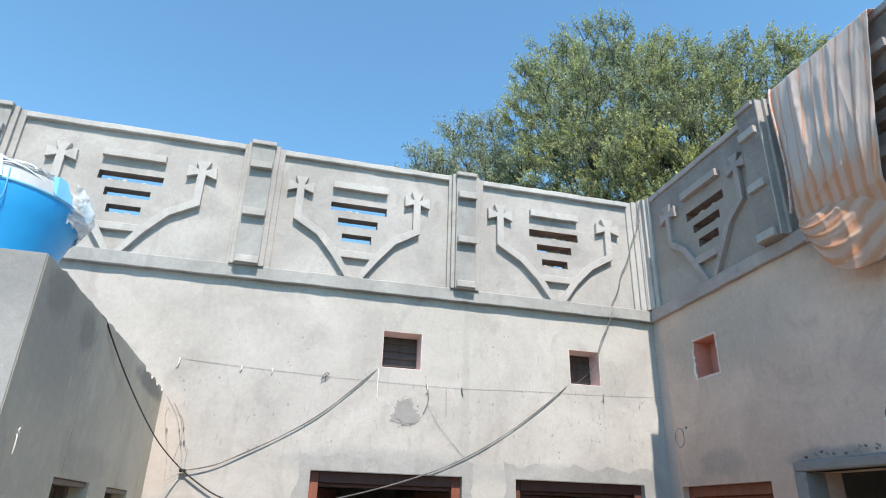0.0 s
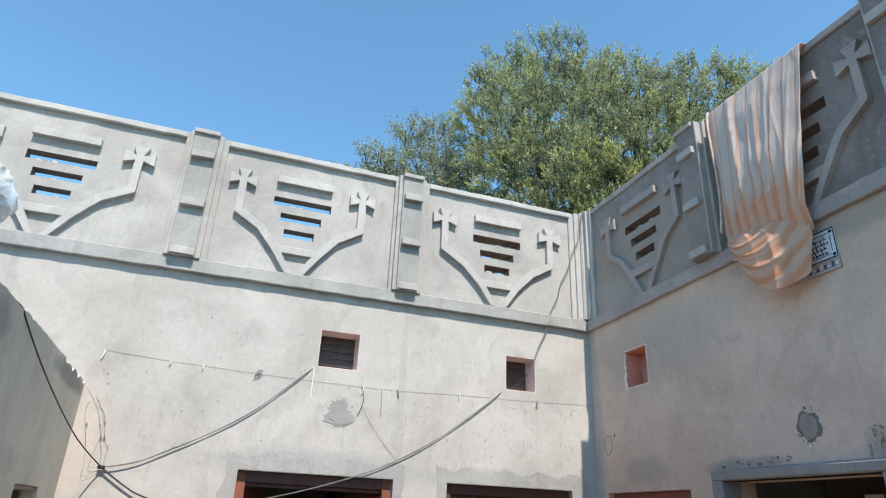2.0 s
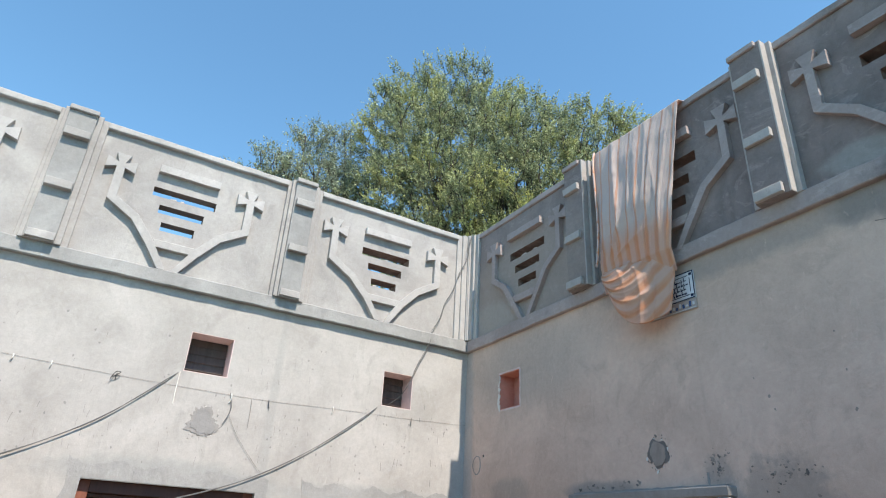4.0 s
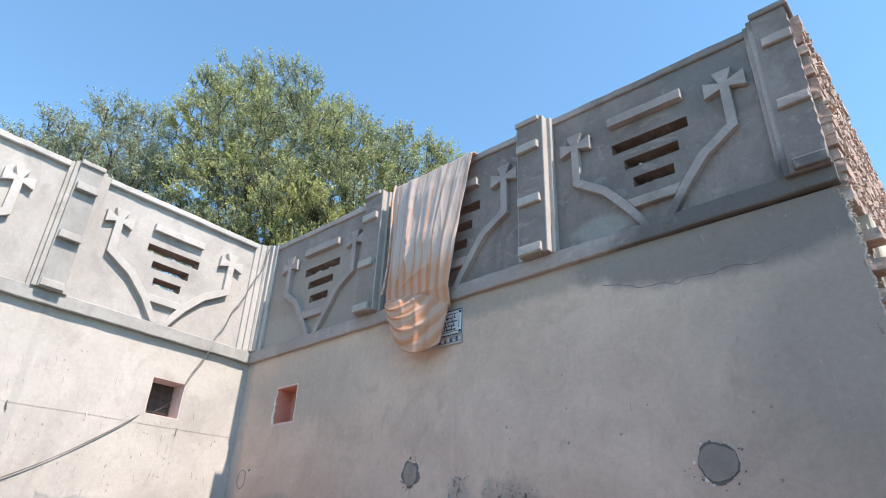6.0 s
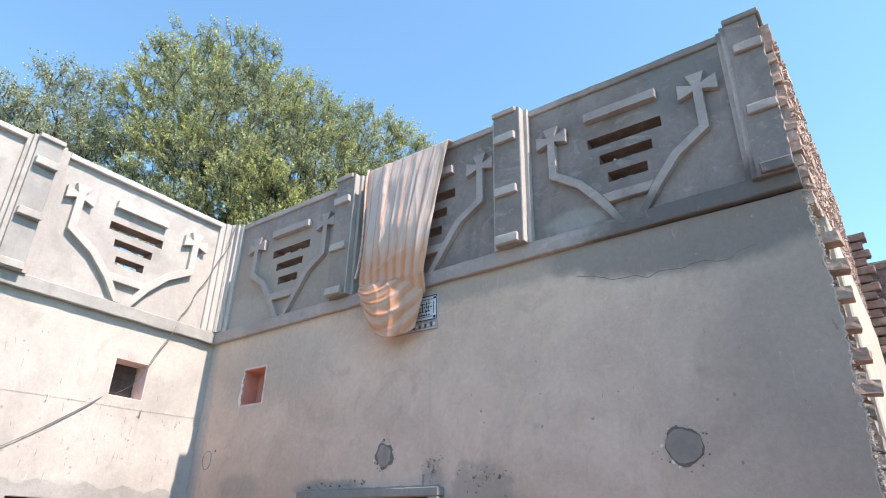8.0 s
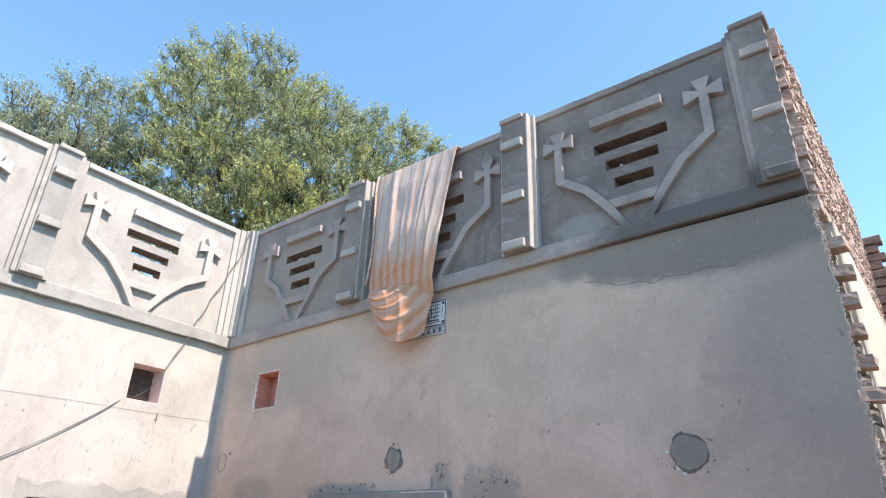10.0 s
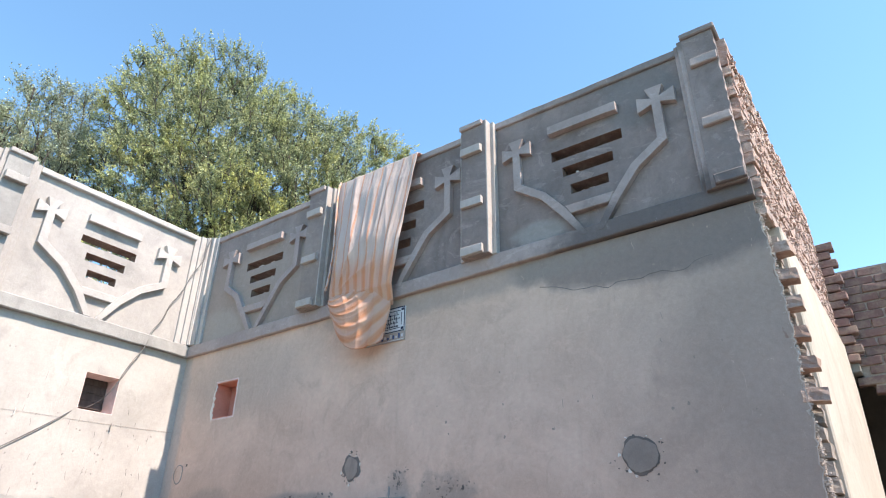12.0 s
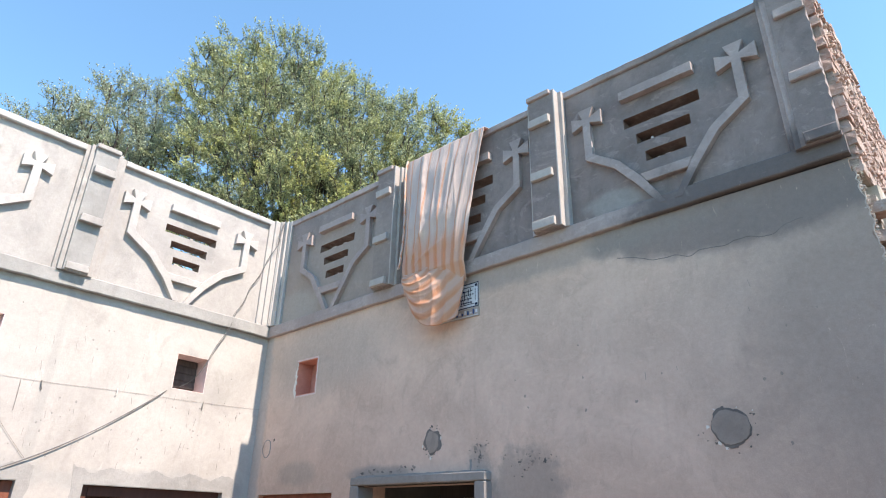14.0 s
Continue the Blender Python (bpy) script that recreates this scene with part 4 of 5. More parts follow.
line = [(4.068 + 1.12 * k / 60, 3.475 - 0.105 * min(1, k / 26) ** 0.8 + 0.05 * noise.noise(Vector((k * 0.11, 3, 0))) + 0.010 * noise.noise(Vector((k * 0.3, 7, 0))) + 0.05 * max(0, (k - 38) / 22) ** 1.5) for k in range(61)]
tube("crack", [(u, 0.001, z) for u, z in line], 0.0028, M_DEEP, t, res=3)
# rough making-good above the doors of the sunlit wall
for u0, u1, z in ((-3.385, -1.905, 2.085), (-1.625, -0.175, 2.085)):
    top = [(u1 - (u1 - u0) * k / 48, z + 0.115 + 0.022 * math.sin(k * 0.55) + random.uniform(-0.012, 0.012)) for k in range(49)]
    left_side = [(u0 + 0.02 * math.sin(k * 1.3) + random.uniform(-0.008, 0.008), z - 0.06 * k) for k in range(1, 16)]
    right_side = [(u1 + 0.02 * math.sin(k * 1.7) + random.uniform(-0.008, 0.008), z - 0.06 * (16 - k)) for k in range(1, 16)]
    inner = [(u0 + 0.108, z - 0.9), (u0 + 0.108, z), (u1 - 0.094, z), (u1 - 0.094, z - 0.9)]
    patch("plaster_making_good", inner + right_side + top + left_side, 0.0022, M_PILASTER, FACE_A, "rough greyer plaster filled in round a door")
# nail heads, knocks and short scratches in the plaster
for m, lo, hi, count, taken in ((FACE_A, -4.4, -0.2, 190, DOOR_A + VENT_A), (FACE_B, 3.2, 5.25, 20, DOOR_B + VENT_B)):
    t = thing("plaster_knocks", "small knocks and scratches in the plaster", "plaster knocks", m, kind="stuff")
    bm = bmesh.new()
    for _ in range(count):
        u, z = random.uniform(lo, hi), random.triangular(2.12, 3.55, 2.4)
        if any(a - 0.05 < u < b + 0.05 and c - 0.05 < z < d + 0.05 for a, b, c, d in taken):
            continue
        if random.random() < 0.5:
            r = random.uniform(0.004, 0.009)
            prism(oval(u, z, r, r * 1.2, 7, 0.3), -0.002, 0, 0, bm)
        else:
            h, lean = random.uniform(0.02, 0.075), random.uniform(-0.25, 0.25)
            prism(ribbon([(u, z), (u + lean * h * 0.5, z - h * 0.5), (u + lean * h * 0.8, z - h)], random.uniform(0.002, 0.0042)), -0.0015, 0, 0, bm)
    part("knocks", bm, M_FRESH if m == FACE_A else M_FILL, t)


# ---- cables and wires ----
t = thing("power_cable", "twin grey power cable sagging across the sunlit wall", "cable", WIRES)
joint = (-4.283, -0.03, 2.034)
for k, off in enumerate((0.0, 0.010)):
    tube("strand", [joint, (-4.10, -0.025, 2.065 - off), (-3.895, -0.02, 2.155 + off), (-3.60, -0.018, 2.315), (-3.29, -0.016, 2.515 - off), (-3.02, -0.016, 2.755 + off), (-2.83, -0.012, 2.945), (-2.79, 0.03, 2.98)], 0.0031, M_CABLE, t)
t = thing("power_cable", "black cable hanging from the wing's broken top", "cable", WIRES)
tube("strand", [(-4.61, -1.98, 2.69), (-4.552, -1.96, 2.67), (-4.530, -1.90, 2.60), (-4.50, -1.40, 2.435), (-4.47, -0.62, 2.265), (-4.40, -0.22, 2.14), joint], 0.0046, M_CABLE_BLACK, t)
tube("tail", [joint, (-4.15, -0.03, 1.94), (-3.95, -0.03, 1.83), (-3.6, -0.03, 1.76)], 0.006, M_CABLE_BLACK, t)
part("taped_joint", box(joint[0] - 0.025, joint[0] + 0.025, joint[1] - 0.012, joint[1] + 0.012, joint[2] - 0.012, joint[2] + 0.012, 0.005), M_CABLE_BLACK, t)
t = thing("power_cable", "twin grey cable slung from the smaller ventilator", "cable", pose(0.034, 0, 0))
for k, off in enumerate((0.0, 0.009)):
    tube("strand", [(-0.945, 0.05, 2.985), (-1.0, -0.012, 2.945), (-1.25, -0.016, 2.74 - off), (-1.618, -0.016, 2.462), (-1.991, -0.018, 2.236 + off), (-2.344, -0.02, 2.09 - off), (-3.0, -0.025, 1.883), (-3.6, -0.03, 1.76)], 0.0031, M_CABLE, t)
t = thing("thin_cable", "thin twin wire from the corner post into the ventilator", "cable", pose(0.016, 0, 0))
for off in (0.0, 0.022):
    tube("strand", [(-0.06, -0.09, 5.02), (-0.10 - off, -0.10, 4.86), (-0.12 + off, -0.10, 4.70), (-0.19 - off, -0.06, 4.50), (-0.25 + 0.6 * off, -0.03 - off, 4.30), (-0.34 - off, -0.03, 4.12), (-0.39 + off, -0.03, 3.95), (-0.47 - off, -0.035, 3.80), (-0.50, -0.060, 3.66), (-0.60 - off, -0.012, 3.40), (-0.685, -0.01, 3.20), (-0.76, 0.06, 3.05), (-0.83, 0.15, 3.0)], 0.0028, M_CABLE, t)
t = thing("thin_wire", "thin old wire strung along the wall on nails", "wire", WIRES)
run = [(-4.46, 2.90), (-4.20, 2.878), (-3.27, 2.843), (-2.75, 2.832), (-2.05, 2.823), (-1.46, 2.853), (-0.66, 2.862), (-0.03, 2.89)]
tube("wire", [(x, -0.004, z) for x, z in run], 0.0009, M_WIRE, t)
for x, z in ((-4.46, 2.89), (-3.97, 2.865), (-3.72, 2.858), (-3.27, 2.845), (-2.38, 2.826), (-2.06, 2.824), (-1.47, 2.853), (-0.66, 2.862)):
    h = random.uniform(0.03, 0.075)
    tube("tie", [(x, -0.012, z + 0.012), (x + random.uniform(-0.012, 0.012), -0.02, z - h / 2), (x + random.uniform(-0.02, 0.02), -0.008, z - h)], 0.004, random.choice((M_CABLE, M_STRING, M_WIRE)), t)
tube("tie", [(-3.30, -0.02, 2.82), (-3.26, -0.03, 2.85), (-3.24, -0.02, 2.87), (-3.29, -0.025, 2.87), (-3.31, -0.02, 2.80)], 0.003, M_CABLE_BLACK, t)
t = thing("loose_wire", "loose wire end hanging from the wall", "wire", WIRES)
tube("strand", [(-2.39, -0.012, 2.84), (-2.36, -0.02, 2.76), (-2.37, -0.02, 2.66), (-2.41, -0.012, 2.58)], 0.0028, M_CABLE, t)
tube("strand", [(-2.365, -0.01, 2.66), (-2.29, -0.01, 2.52), (-2.20, -0.01, 2.42), (-2.10, -0.01, 2.31), (-2.03, -0.01, 2.24)], 0.0013, M_WIRE, t)
tube("strand", [(-2.205, -0.008, 2.82), (-2.20, -0.008, 2.70), (-2.20, -0.008, 2.58)], 0.0018, M_WIRE, t)
t = thing("string", "white string hanging under the ventilator", "string", WIRES)
tube("strand", [(-2.82, -0.006, 2.95), (-2.825, -0.008, 2.82), (-2.822, -0.006, 2.69)], 0.004, M_STRING, t)
t = thing("wire_tangle", "tangle of thin wires on the wall beside the wing", "wire", WIRES)
for k, (a, b, c, low) in enumerate(((-4.50, -4.36, -4.30, 2.06), (-4.44, -4.33, -4.37, 2.01), (-4.47, -4.45, -4.40, 1.93), (-4.40, -4.31, -4.27, 2.12))):
    tube("strand", [(a, -0.006, 2.58 - 0.04 * k), (b - 0.05, -0.008, 2.47), (b, -0.008, 2.33 - 0.03 * k), ((b + c) / 2, -0.012, 2.20), (c, -0.02, low + 0.08), (c - 0.01, -0.02, low), (joint[0] + 0.01, joint[1] + 0.012, joint[2] + 0.004)], 0.0011, M_WIRE, t)
    for z in ((2.40 - 0.05 * k, 2.24) if k % 2 else (2.33,)):
        tube("knot", [(b - 0.01, -0.010, z + 0.010), (b + 0.008, -0.014, z), (b - 0.004, -0.010, z - 0.012)], 0.0028, M_CABLE, t)

# ---- tile sign under the band ----
t = thing("tile_sign", "white glazed tile sign with dark blue ornament", "tile sign", FACE_B_MID)
u0, u1, z0, z1 = 2.46, 2.867, 3.315, 3.594
tile = part("tile", box(u0, u1, -0.014, 0.0, z0 + 0.075, z1, 0.002), M_TILE, t)
lower = part("lower_tile", box(u0, u1, -0.013, 0.0, z0, z0 + 0.073, 0.002), M_INK_BROWN, t, "brown glazed border tile")


def inked(a, b, c, d, mat=M_INK, name="bar", proud=0.0152):
    part(name, box(a, b, -proud, -0.0128, c, d), mat, tile if c > z0 + 0.074 else lower)


for a, b, c, d in ((u0, u1, z1 - 0.008, z1), (u0, u1, z0 + 0.076, z0 + 0.083), (u0, u0 + 0.007, z0 + 0.083, z1 - 0.008), (u1 - 0.007, u1, z0 + 0.083, z1 - 0.008)):
    inked(a, b, c, d, name="border")
for a, b, c, d in ((u0 + 0.045, u1 - 0.045, z1 - 0.034, z1 - 0.029), (u0 + 0.045, u1 - 0.045, z0 + 0.103, z0 + 0.108), (u0 + 0.030, u0 + 0.035, z0 + 0.125, z1 - 0.05), (u1 - 0.035, u1 - 0.030, z0 + 0.125, z1 - 0.05)):
    inked(a, b, c, d, name="inner_border")
for a in (u0 + 0.012, u1 - 0.036):
    for c in (z0 + 0.088, z1 - 0.034):
        inked(a, a + 0.024, c, c + 0.02, name="corner_ornament", proud=0.0150)
field = (u0 + 0.050, u1 - 0.050, z0 + 0.114, z1 - 0.040)
rows = 4
for j in range(rows):
    c = field[2] + (field[3] - field[2]) * j / rows
    a = field[0] + random.uniform(0.0, 0.01)
    while a < field[1] - 0.012:
        w = random.uniform(0.010, 0.030)
        inked(a, min(a + w, field[1]), c + random.uniform(0.0, 0.006), c + random.uniform(0.009, 0.015), name="stroke", proud=0.0156)
        if random.random() < 0.7:
            inked(a, a + 0.0065, c, min(c + random.uniform(0.022, 0.048), field[3]), name="stroke", proud=0.0153)
        a += w + random.uniform(0.004, 0.010)
inked(u0 + 0.006, u1 - 0.006, z0 + 0.006, z0 + 0.011, M_TILE, name="border")
for k in range(14):
    a = u0 + 0.012 + 0.028 * k
    inked(a, a + 0.017, z0 + 0.020 + 0.008 * (k % 2), z0 + 0.060 - 0.010 * (k % 3), M_TILE if k % 2 else M_INK_BLUE, name="ornament")


# ---- the striped cloth over the parapet ----
def striped_cloth():
    t = thing("striped_cloth", "grey and orange striped satin cloth hung over the parapet", "cloth", FACE_B_MID)
    nu, nr = 130, 190
    zs = [4.98, 4.86, 4.27, 3.85, 3.62, 3.46, 3.36, 3.30]
    left = [2.075, 2.08, 2.125, 2.115, 2.15, 2.17, 2.20, 2.235]
    right = [2.995, 2.985, 2.885, 2.82, 2.79, 2.775, 2.765, 2.75]
    bm = bmesh.new()
    uv = bm.loops.layers.uv.new("UVMap")
    rows = []
    for j in range(nr + 1):
        f = j / nr
        row = []
        for i in range(nu + 1):
            s = i / nu
            stripe = s
            if f < 0.16:
                # over the top of the wall and a little down its back
                g = f / 0.16
                over = [(0.24, 4.62), (0.235, 4.95), (0.20, 4.990), (0.02, 4.992), (-0.075, 4.965)]
                k = min(int(g * 4), 3)
                h = g * 4 - k
                y = over[k][0] * (1 - h) + over[k + 1][0] * h
                z = over[k][1] * (1 - h) + over[k + 1][1] * h
                u = left[0] + (right[0] - left[0]) * s
                y -= 0.008 * (1 + math.sin(s * 40))
            else:
                g = (f - 0.16) / 0.84
                low_end = 3.60
                z = 4.965 - (4.965 - low_end) * g
                a = float(np.interp(-z, [-q for q in zs], left))
                b = float(np.interp(-z, [-q for q in zs], right))
                u = a + (b - a) * s
                # narrow pleats that run down from the top, wander a little and crowd towards the gather
                q = s + 0.03 * math.sin(g * 2.4 + s * 5)
                drop = min(1, g * 1.15) ** 2
                pleat = sum(h * (1 - abs(math.sin(q * w + p + d * g))) ** 2.5 for h, w, p, d in ((0.018, 9.0, 0.4, 0.5), (0.014, 17.0, 1.9, -0.9), (0.007, 37.0, 0.9, 1.3)))
                # folds that fan out of the gather at the lower corner
                du, dz = u - 2.19, z - 3.80
                far = math.hypot(du, dz)
                fan = (1 - abs(math.sin(5.2 * math.atan2(dz, du) + 0.6 + far))) ** 2 * math.exp(-((far - 0.22) / 0.22) ** 2) if dz > -0.05 else 0.0
                tuck = max(0, 1 - 1.5 * s) * math.exp(-((z - 3.84) / 0.12) ** 2)
                slack = min(1, max(0, (z - 3.70) / 0.5))
                y = -0.085 - 0.016 * min(1, g * 6) - 0.03 * g - 0.060 * math.sin(math.pi * s) ** 0.8 * min(1, 2 * g) * slack
                y -= (pleat * (0.24 + 0.76 * drop) + 0.030 * fan) * (1 - 0.8 * tuck) * (0.35 + 0.65 * slack)
                y += 0.060 * min(1, max(0, (3.76 - z) / 0.14)) * s
                # a few long loose folds that catch the sun
                loose = sum(h * math.exp(-((s - c - d * g) / w) ** 2) for h, c, d, w in ((0.022, 0.25, 0.14, 0.032), (0.009, 0.52, 0.10, 0.025), (0.010, 0.74, -0.04, 0.022), (0.008, 0.90, -0.06, 0.02)))
                y -= loose * math.sin(math.pi * min(1, 0.08 + 0.95 * g)) * (1 + 0.35 * noise.noise(Vector((u * 16, z * 16, 8)))) * slack
                fold = max(0.0, 1 - 2.4 * abs(noise.noise(Vector((u * 7 + 0.5 * z, z * 0.8, 3))))) ** 2
                y -= 0.010 * fold * min(1, 0.3 + g) * slack + 0.006 * noise.noise(Vector((u * 9, z * 5, 2)))
            row.append((bm.verts.new((u, y, z)), stripe, f))
        rows.append(row)
    for j in range(nr):
        for i in range(nu):
            quad = (rows[j][i], rows[j][i + 1], rows[j + 1][i + 1], rows[j + 1][i])
            face = bm.faces.new([q[0] for q in quad])
            for loop, q in zip(face.loops, quad):
                loop[uv].uv = (q[1], q[2])
    ob = part("sheet", bm, M_CLOTH, t, smooth=True)
    so = ob.modifiers.new("thickness", "SOLIDIFY")
    so.thickness = 0.004
    # the swag that hangs in nested folds from the gather
    bm = bmesh.new()
    uv = bm.loops.layers.uv.new("UVMap")
    na, nd = 60, 90
    grid = []
    for j in range(nd + 1):
        r = j / nd
        row = []
        for i in range(na + 1):
            k = i / na
            ua, ub = 2.150 + 0.025 * r + 0.07 * max(0, r - 0.6), float(np.interp(r, [0, 0.25, 0.5, 0.75, 1], [2.40, 2.58, 2.74, 2.785, 2.735]))
            za, zb = 3.80 - 0.19 * r, float(np.interp(r, [0, 0.25, 0.5, 0.75, 1], [3.88, 3.92, 3.82, 3.58, 3.31]))
            sag = 0.04 + 0.155 * r
            u = ua + (ub - ua) * k
            z = za * (1 - k) + zb * k - sag * 4 * k * (1 - k) * (1.35 - 0.7 * k)
            ridge = (1 - abs(math.sin(r * 19.0 + 0.5 + 1.4 * k))) ** 1.4 * 0.021 * (1 - 0.45 * r) + (1 - abs(math.sin(r * 27 + 2.6 * k))) ** 2 * 0.005
            ridge *= min(1, 0.15 + 1.1 * r)
            hang = math.sin(math.pi * min(1, 0.06 + 0.94 * k)) ** 0.6
            y = -0.160 - 0.040 * hang * (0.5 + 0.5 * math.sin(math.pi * min(1, 0.25 + 0.75 * r))) - ridge * (0.25 + 0.75 * math.sin(math.pi * min(1, k + 0.1))) * (1 - max(0, r - 0.88) / 0.12)
            y -= 0.018 * (1 - abs(math.sin(k * 15 + r))) ** 2 * k
            y += (0.06 + 0.10 * (1 - r)) * (max(0, k - 0.25) / 0.75) ** 1.3
            y += 0.055 * max(0, 1 - 2.5 * r) ** 1.5 - 0.004 * noise.noise(Vector((u * 14, z * 14, 5)))
            row.append((bm.verts.new((u, y, z)), 0.08 + 0.72 * r + 0.22 * k, 0.76 + 0.2 * r))
        grid.append(row)
    for j in range(nd):
        for i in range(na):
            quad = (grid[j][i], grid[j][i + 1], grid[j + 1][i + 1], grid[j + 1][i])
            face = bm.faces.new([q[0] for q in quad])
            for loop, q in zip(face.loops, quad):
                loop[uv].uv = (q[1], q[2])
    ob = part("swag", bm, M_CLOTH, t, "bunched swag of orange striped satin", smooth=True)
    so = ob.modifiers.new("thickness", "SOLIDIFY")
    so.thickness = 0.004
    # the loose side hem with its bunched corner
    tube("hem", [(2.085, -0.09, 4.975), (2.085, -0.12, 4.9), (2.115, -0.135, 4.5), (2.135, -0.145, 4.2), (2.125, -0.165, 3.9), (2.13, -0.19, 3.83)], 0.010, M_CLOTH, t)
    return t


striped_cloth()


# ---- trees behind the houses ----
def tree(name, label, base, trunk_h, lobes, ends_count, sprays, per, leaf, seed, mats, leaf_label, girth=0.13):
    """A tapered trunk whose limbs fan out to the crown's lobes, with brushes of small leaves on the twigs."""
    rng = np.random.default_rng(seed)
    t = thing(name, label, "tree", Matrix.Translation(base))
    base = np.array(base, float)
    tops = np.array([z for _, _, z, _ in lobes])
    weights = np.array([r ** 2.4 for *_, r in lobes]) * np.where(tops < np.sort(tops)[len(lobes) // 4], 0.8, 1.0)
    picks = rng.choice(len(lobes), ends_count, p=weights / weights.sum())
    centres, sizes = np.array([l[:3] for l in lobes]), np.array([l[3] for l in lobes])
    v = rng.normal(size=(ends_count, 3))
    v /= np.linalg.norm(v, axis=1, keepdims=True)
    reach = rng.uniform(0.12, 1.0, (ends_count, 1)) ** 0.45
    ends = centres[picks] + v * np.array([1, 1, 0.92]) * sizes[picks][:, None] * reach - base
    fork = np.array([0.0, 0.0, trunk_h])
    nodes, radii, links = [np.zeros(3), fork * 0.5, fork], [1.5 * girth, 1.2 * girth, girth], [(0, 1), (1, 2)]

    def grow(at, e, bend):
        steps = max(2, int(np.linalg.norm(e - nodes[at]) / 0.45))
        last, a = at, nodes[at]
        bow = rng.normal(size=3) * bend * np.linalg.norm(e - a)
        for q in range(1, steps + 1):
            f = q / steps
            nodes.append(a + (e - a) * f + bow * math.sin(math.pi * f) + np.array([0, 0, 0.10 * math.sin(math.pi * f)]))
            radii.append(max(0.0075, radii[last] * (0.72 if q == 1 else 0.90)))
            links.append((last, len(nodes) - 1))
            last = len(nodes) - 1

    # main limbs, rising steeply from the fork
    for k in np.argsort(-sizes)[:9]:
        grow(2, centres[k] - base + np.array([0, 0, 0.35 * sizes[k]]), 0.05)
    for e in ends[np.argsort(np.linalg.norm(ends - fork, axis=1))]:
        have = np.array(nodes)
        cost = np.linalg.norm(have - e, axis=1) + 0.25 * np.linalg.norm(have - fork, axis=1) + 0.8 * np.maximum(0, have[:, 2] - e[2] + 0.3)
        cost[:2] += 99
        grow(int(np.argmin(cost)), e, 0.05)
    verts, faces = [], []
    sides = 5
    for a, b in links:
        p, q = nodes[a], nodes[b]
        d = (q - p) / (np.linalg.norm(q - p) + 1e-9)
        x = np.cross(d, [0.3, 0.9, 0.2])
        x /= np.linalg.norm(x)
        y = np.cross(d, x)
        n0 = len(verts)
        for c, r in ((p, min(radii[a], radii[b] * 1.25)), (q, radii[b])):
            for k in range(sides):
                w = 2 * math.pi * k / sides
                verts.append(tuple(c + r * (x * math.cos(w) + y * math.sin(w))))
        for k in range(sides):
            faces.append((n0 + k, n0 + (k + 1) % sides, n0 + sides + (k + 1) % sides, n0 + sides + k))
    me = bpy.data.meshes.new("trunk")
    me.from_pydata(verts, [], faces)
    me.materials.append(M_BARK)
    ob = new("trunk", me)
    ob.parent = t
    # brushes of leaves that point outwards and up
    n_sprays = ends_count * sprays
    out = ends - (fork + np.array([0, 0, 0.4]))
    out /= np.linalg.norm(out, axis=1, keepdims=True)
    heading = np.repeat(0.55 * out + 0.60 * v, sprays, axis=0) + rng.normal(size=(n_sprays, 3)) * 0.45 + np.array([0, 0, 0.20])
    heading /= np.linalg.norm(heading, axis=1, keepdims=True)
    start = np.repeat(ends, sprays, axis=0) + rng.normal(size=(n_sprays, 3)) * 0.055
    length = np.repeat(rng.uniform(0.16, 0.46, n_sprays), per)[:, None]
    n = n_sprays * per
    f = rng.uniform(0, 1, (n, 1))
    off = rng.normal(size=(n, 3))
    off *= (0.052 - 0.030 * f) / np.linalg.norm(off, axis=1, keepdims=True) * rng.uniform(0.1, 1.0, (n, 1)) ** 0.6
    along = np.repeat(heading, per, axis=0)
    pos = np.repeat(start, per, axis=0) + along * (f - 0.25) * length + off
    d1 = rng.normal(size=(n, 3)) * 0.8 + along * 0.7 + np.array([0, 0, -0.15])
    d1 /= np.linalg.norm(d1, axis=1, keepdims=True)
    d2 = np.cross(d1, rng.normal(size=(n, 3)))
    d2 /= np.linalg.norm(d2, axis=1, keepdims=True)
    ln = rng.uniform(0.55, 1.25, (n, 1)) * leaf
    wd = ln * rng.uniform(0.38, 0.58, (n, 1))
    quad = np.stack([pos - d1 * ln, pos + d2 * wd, pos + d1 * ln, pos - d2 * wd], 1).reshape(-1, 3)
    me = bpy.data.meshes.new("crown")
    me.vertices.add(4 * n)
    me.vertices.foreach_set("co", quad.ravel())
    me.loops.add(4 * n)
    me.loops.foreach_set("vertex_index", np.arange(4 * n))
    me.polygons.add(n)
    me.polygons.foreach_set("loop_start", np.arange(0, 4 * n, 4))
    me.update()
    me.validate()
    for mt in mats:
        me.materials.append(mt)
    # outer ends of the sprays get the lightened tip leaves
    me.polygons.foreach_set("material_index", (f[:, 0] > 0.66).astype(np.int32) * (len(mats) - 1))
    ob = new("crown", me)
    ob.parent = t
    tagged(ob, leaf_label, kind="stuff")
    return t


def seen_from_yard(az, el, dist, r):
    """A crown lobe from its bearing, the height angle of its top and its distance from the middle of the yard."""
    a, e = radians(az), radians(el)
    return (-3.6 + dist * math.sin(a), -5.67 + dist * math.cos(a), 1.79 + dist * math.tan(e) - 0.92 * r - 0.36, r)


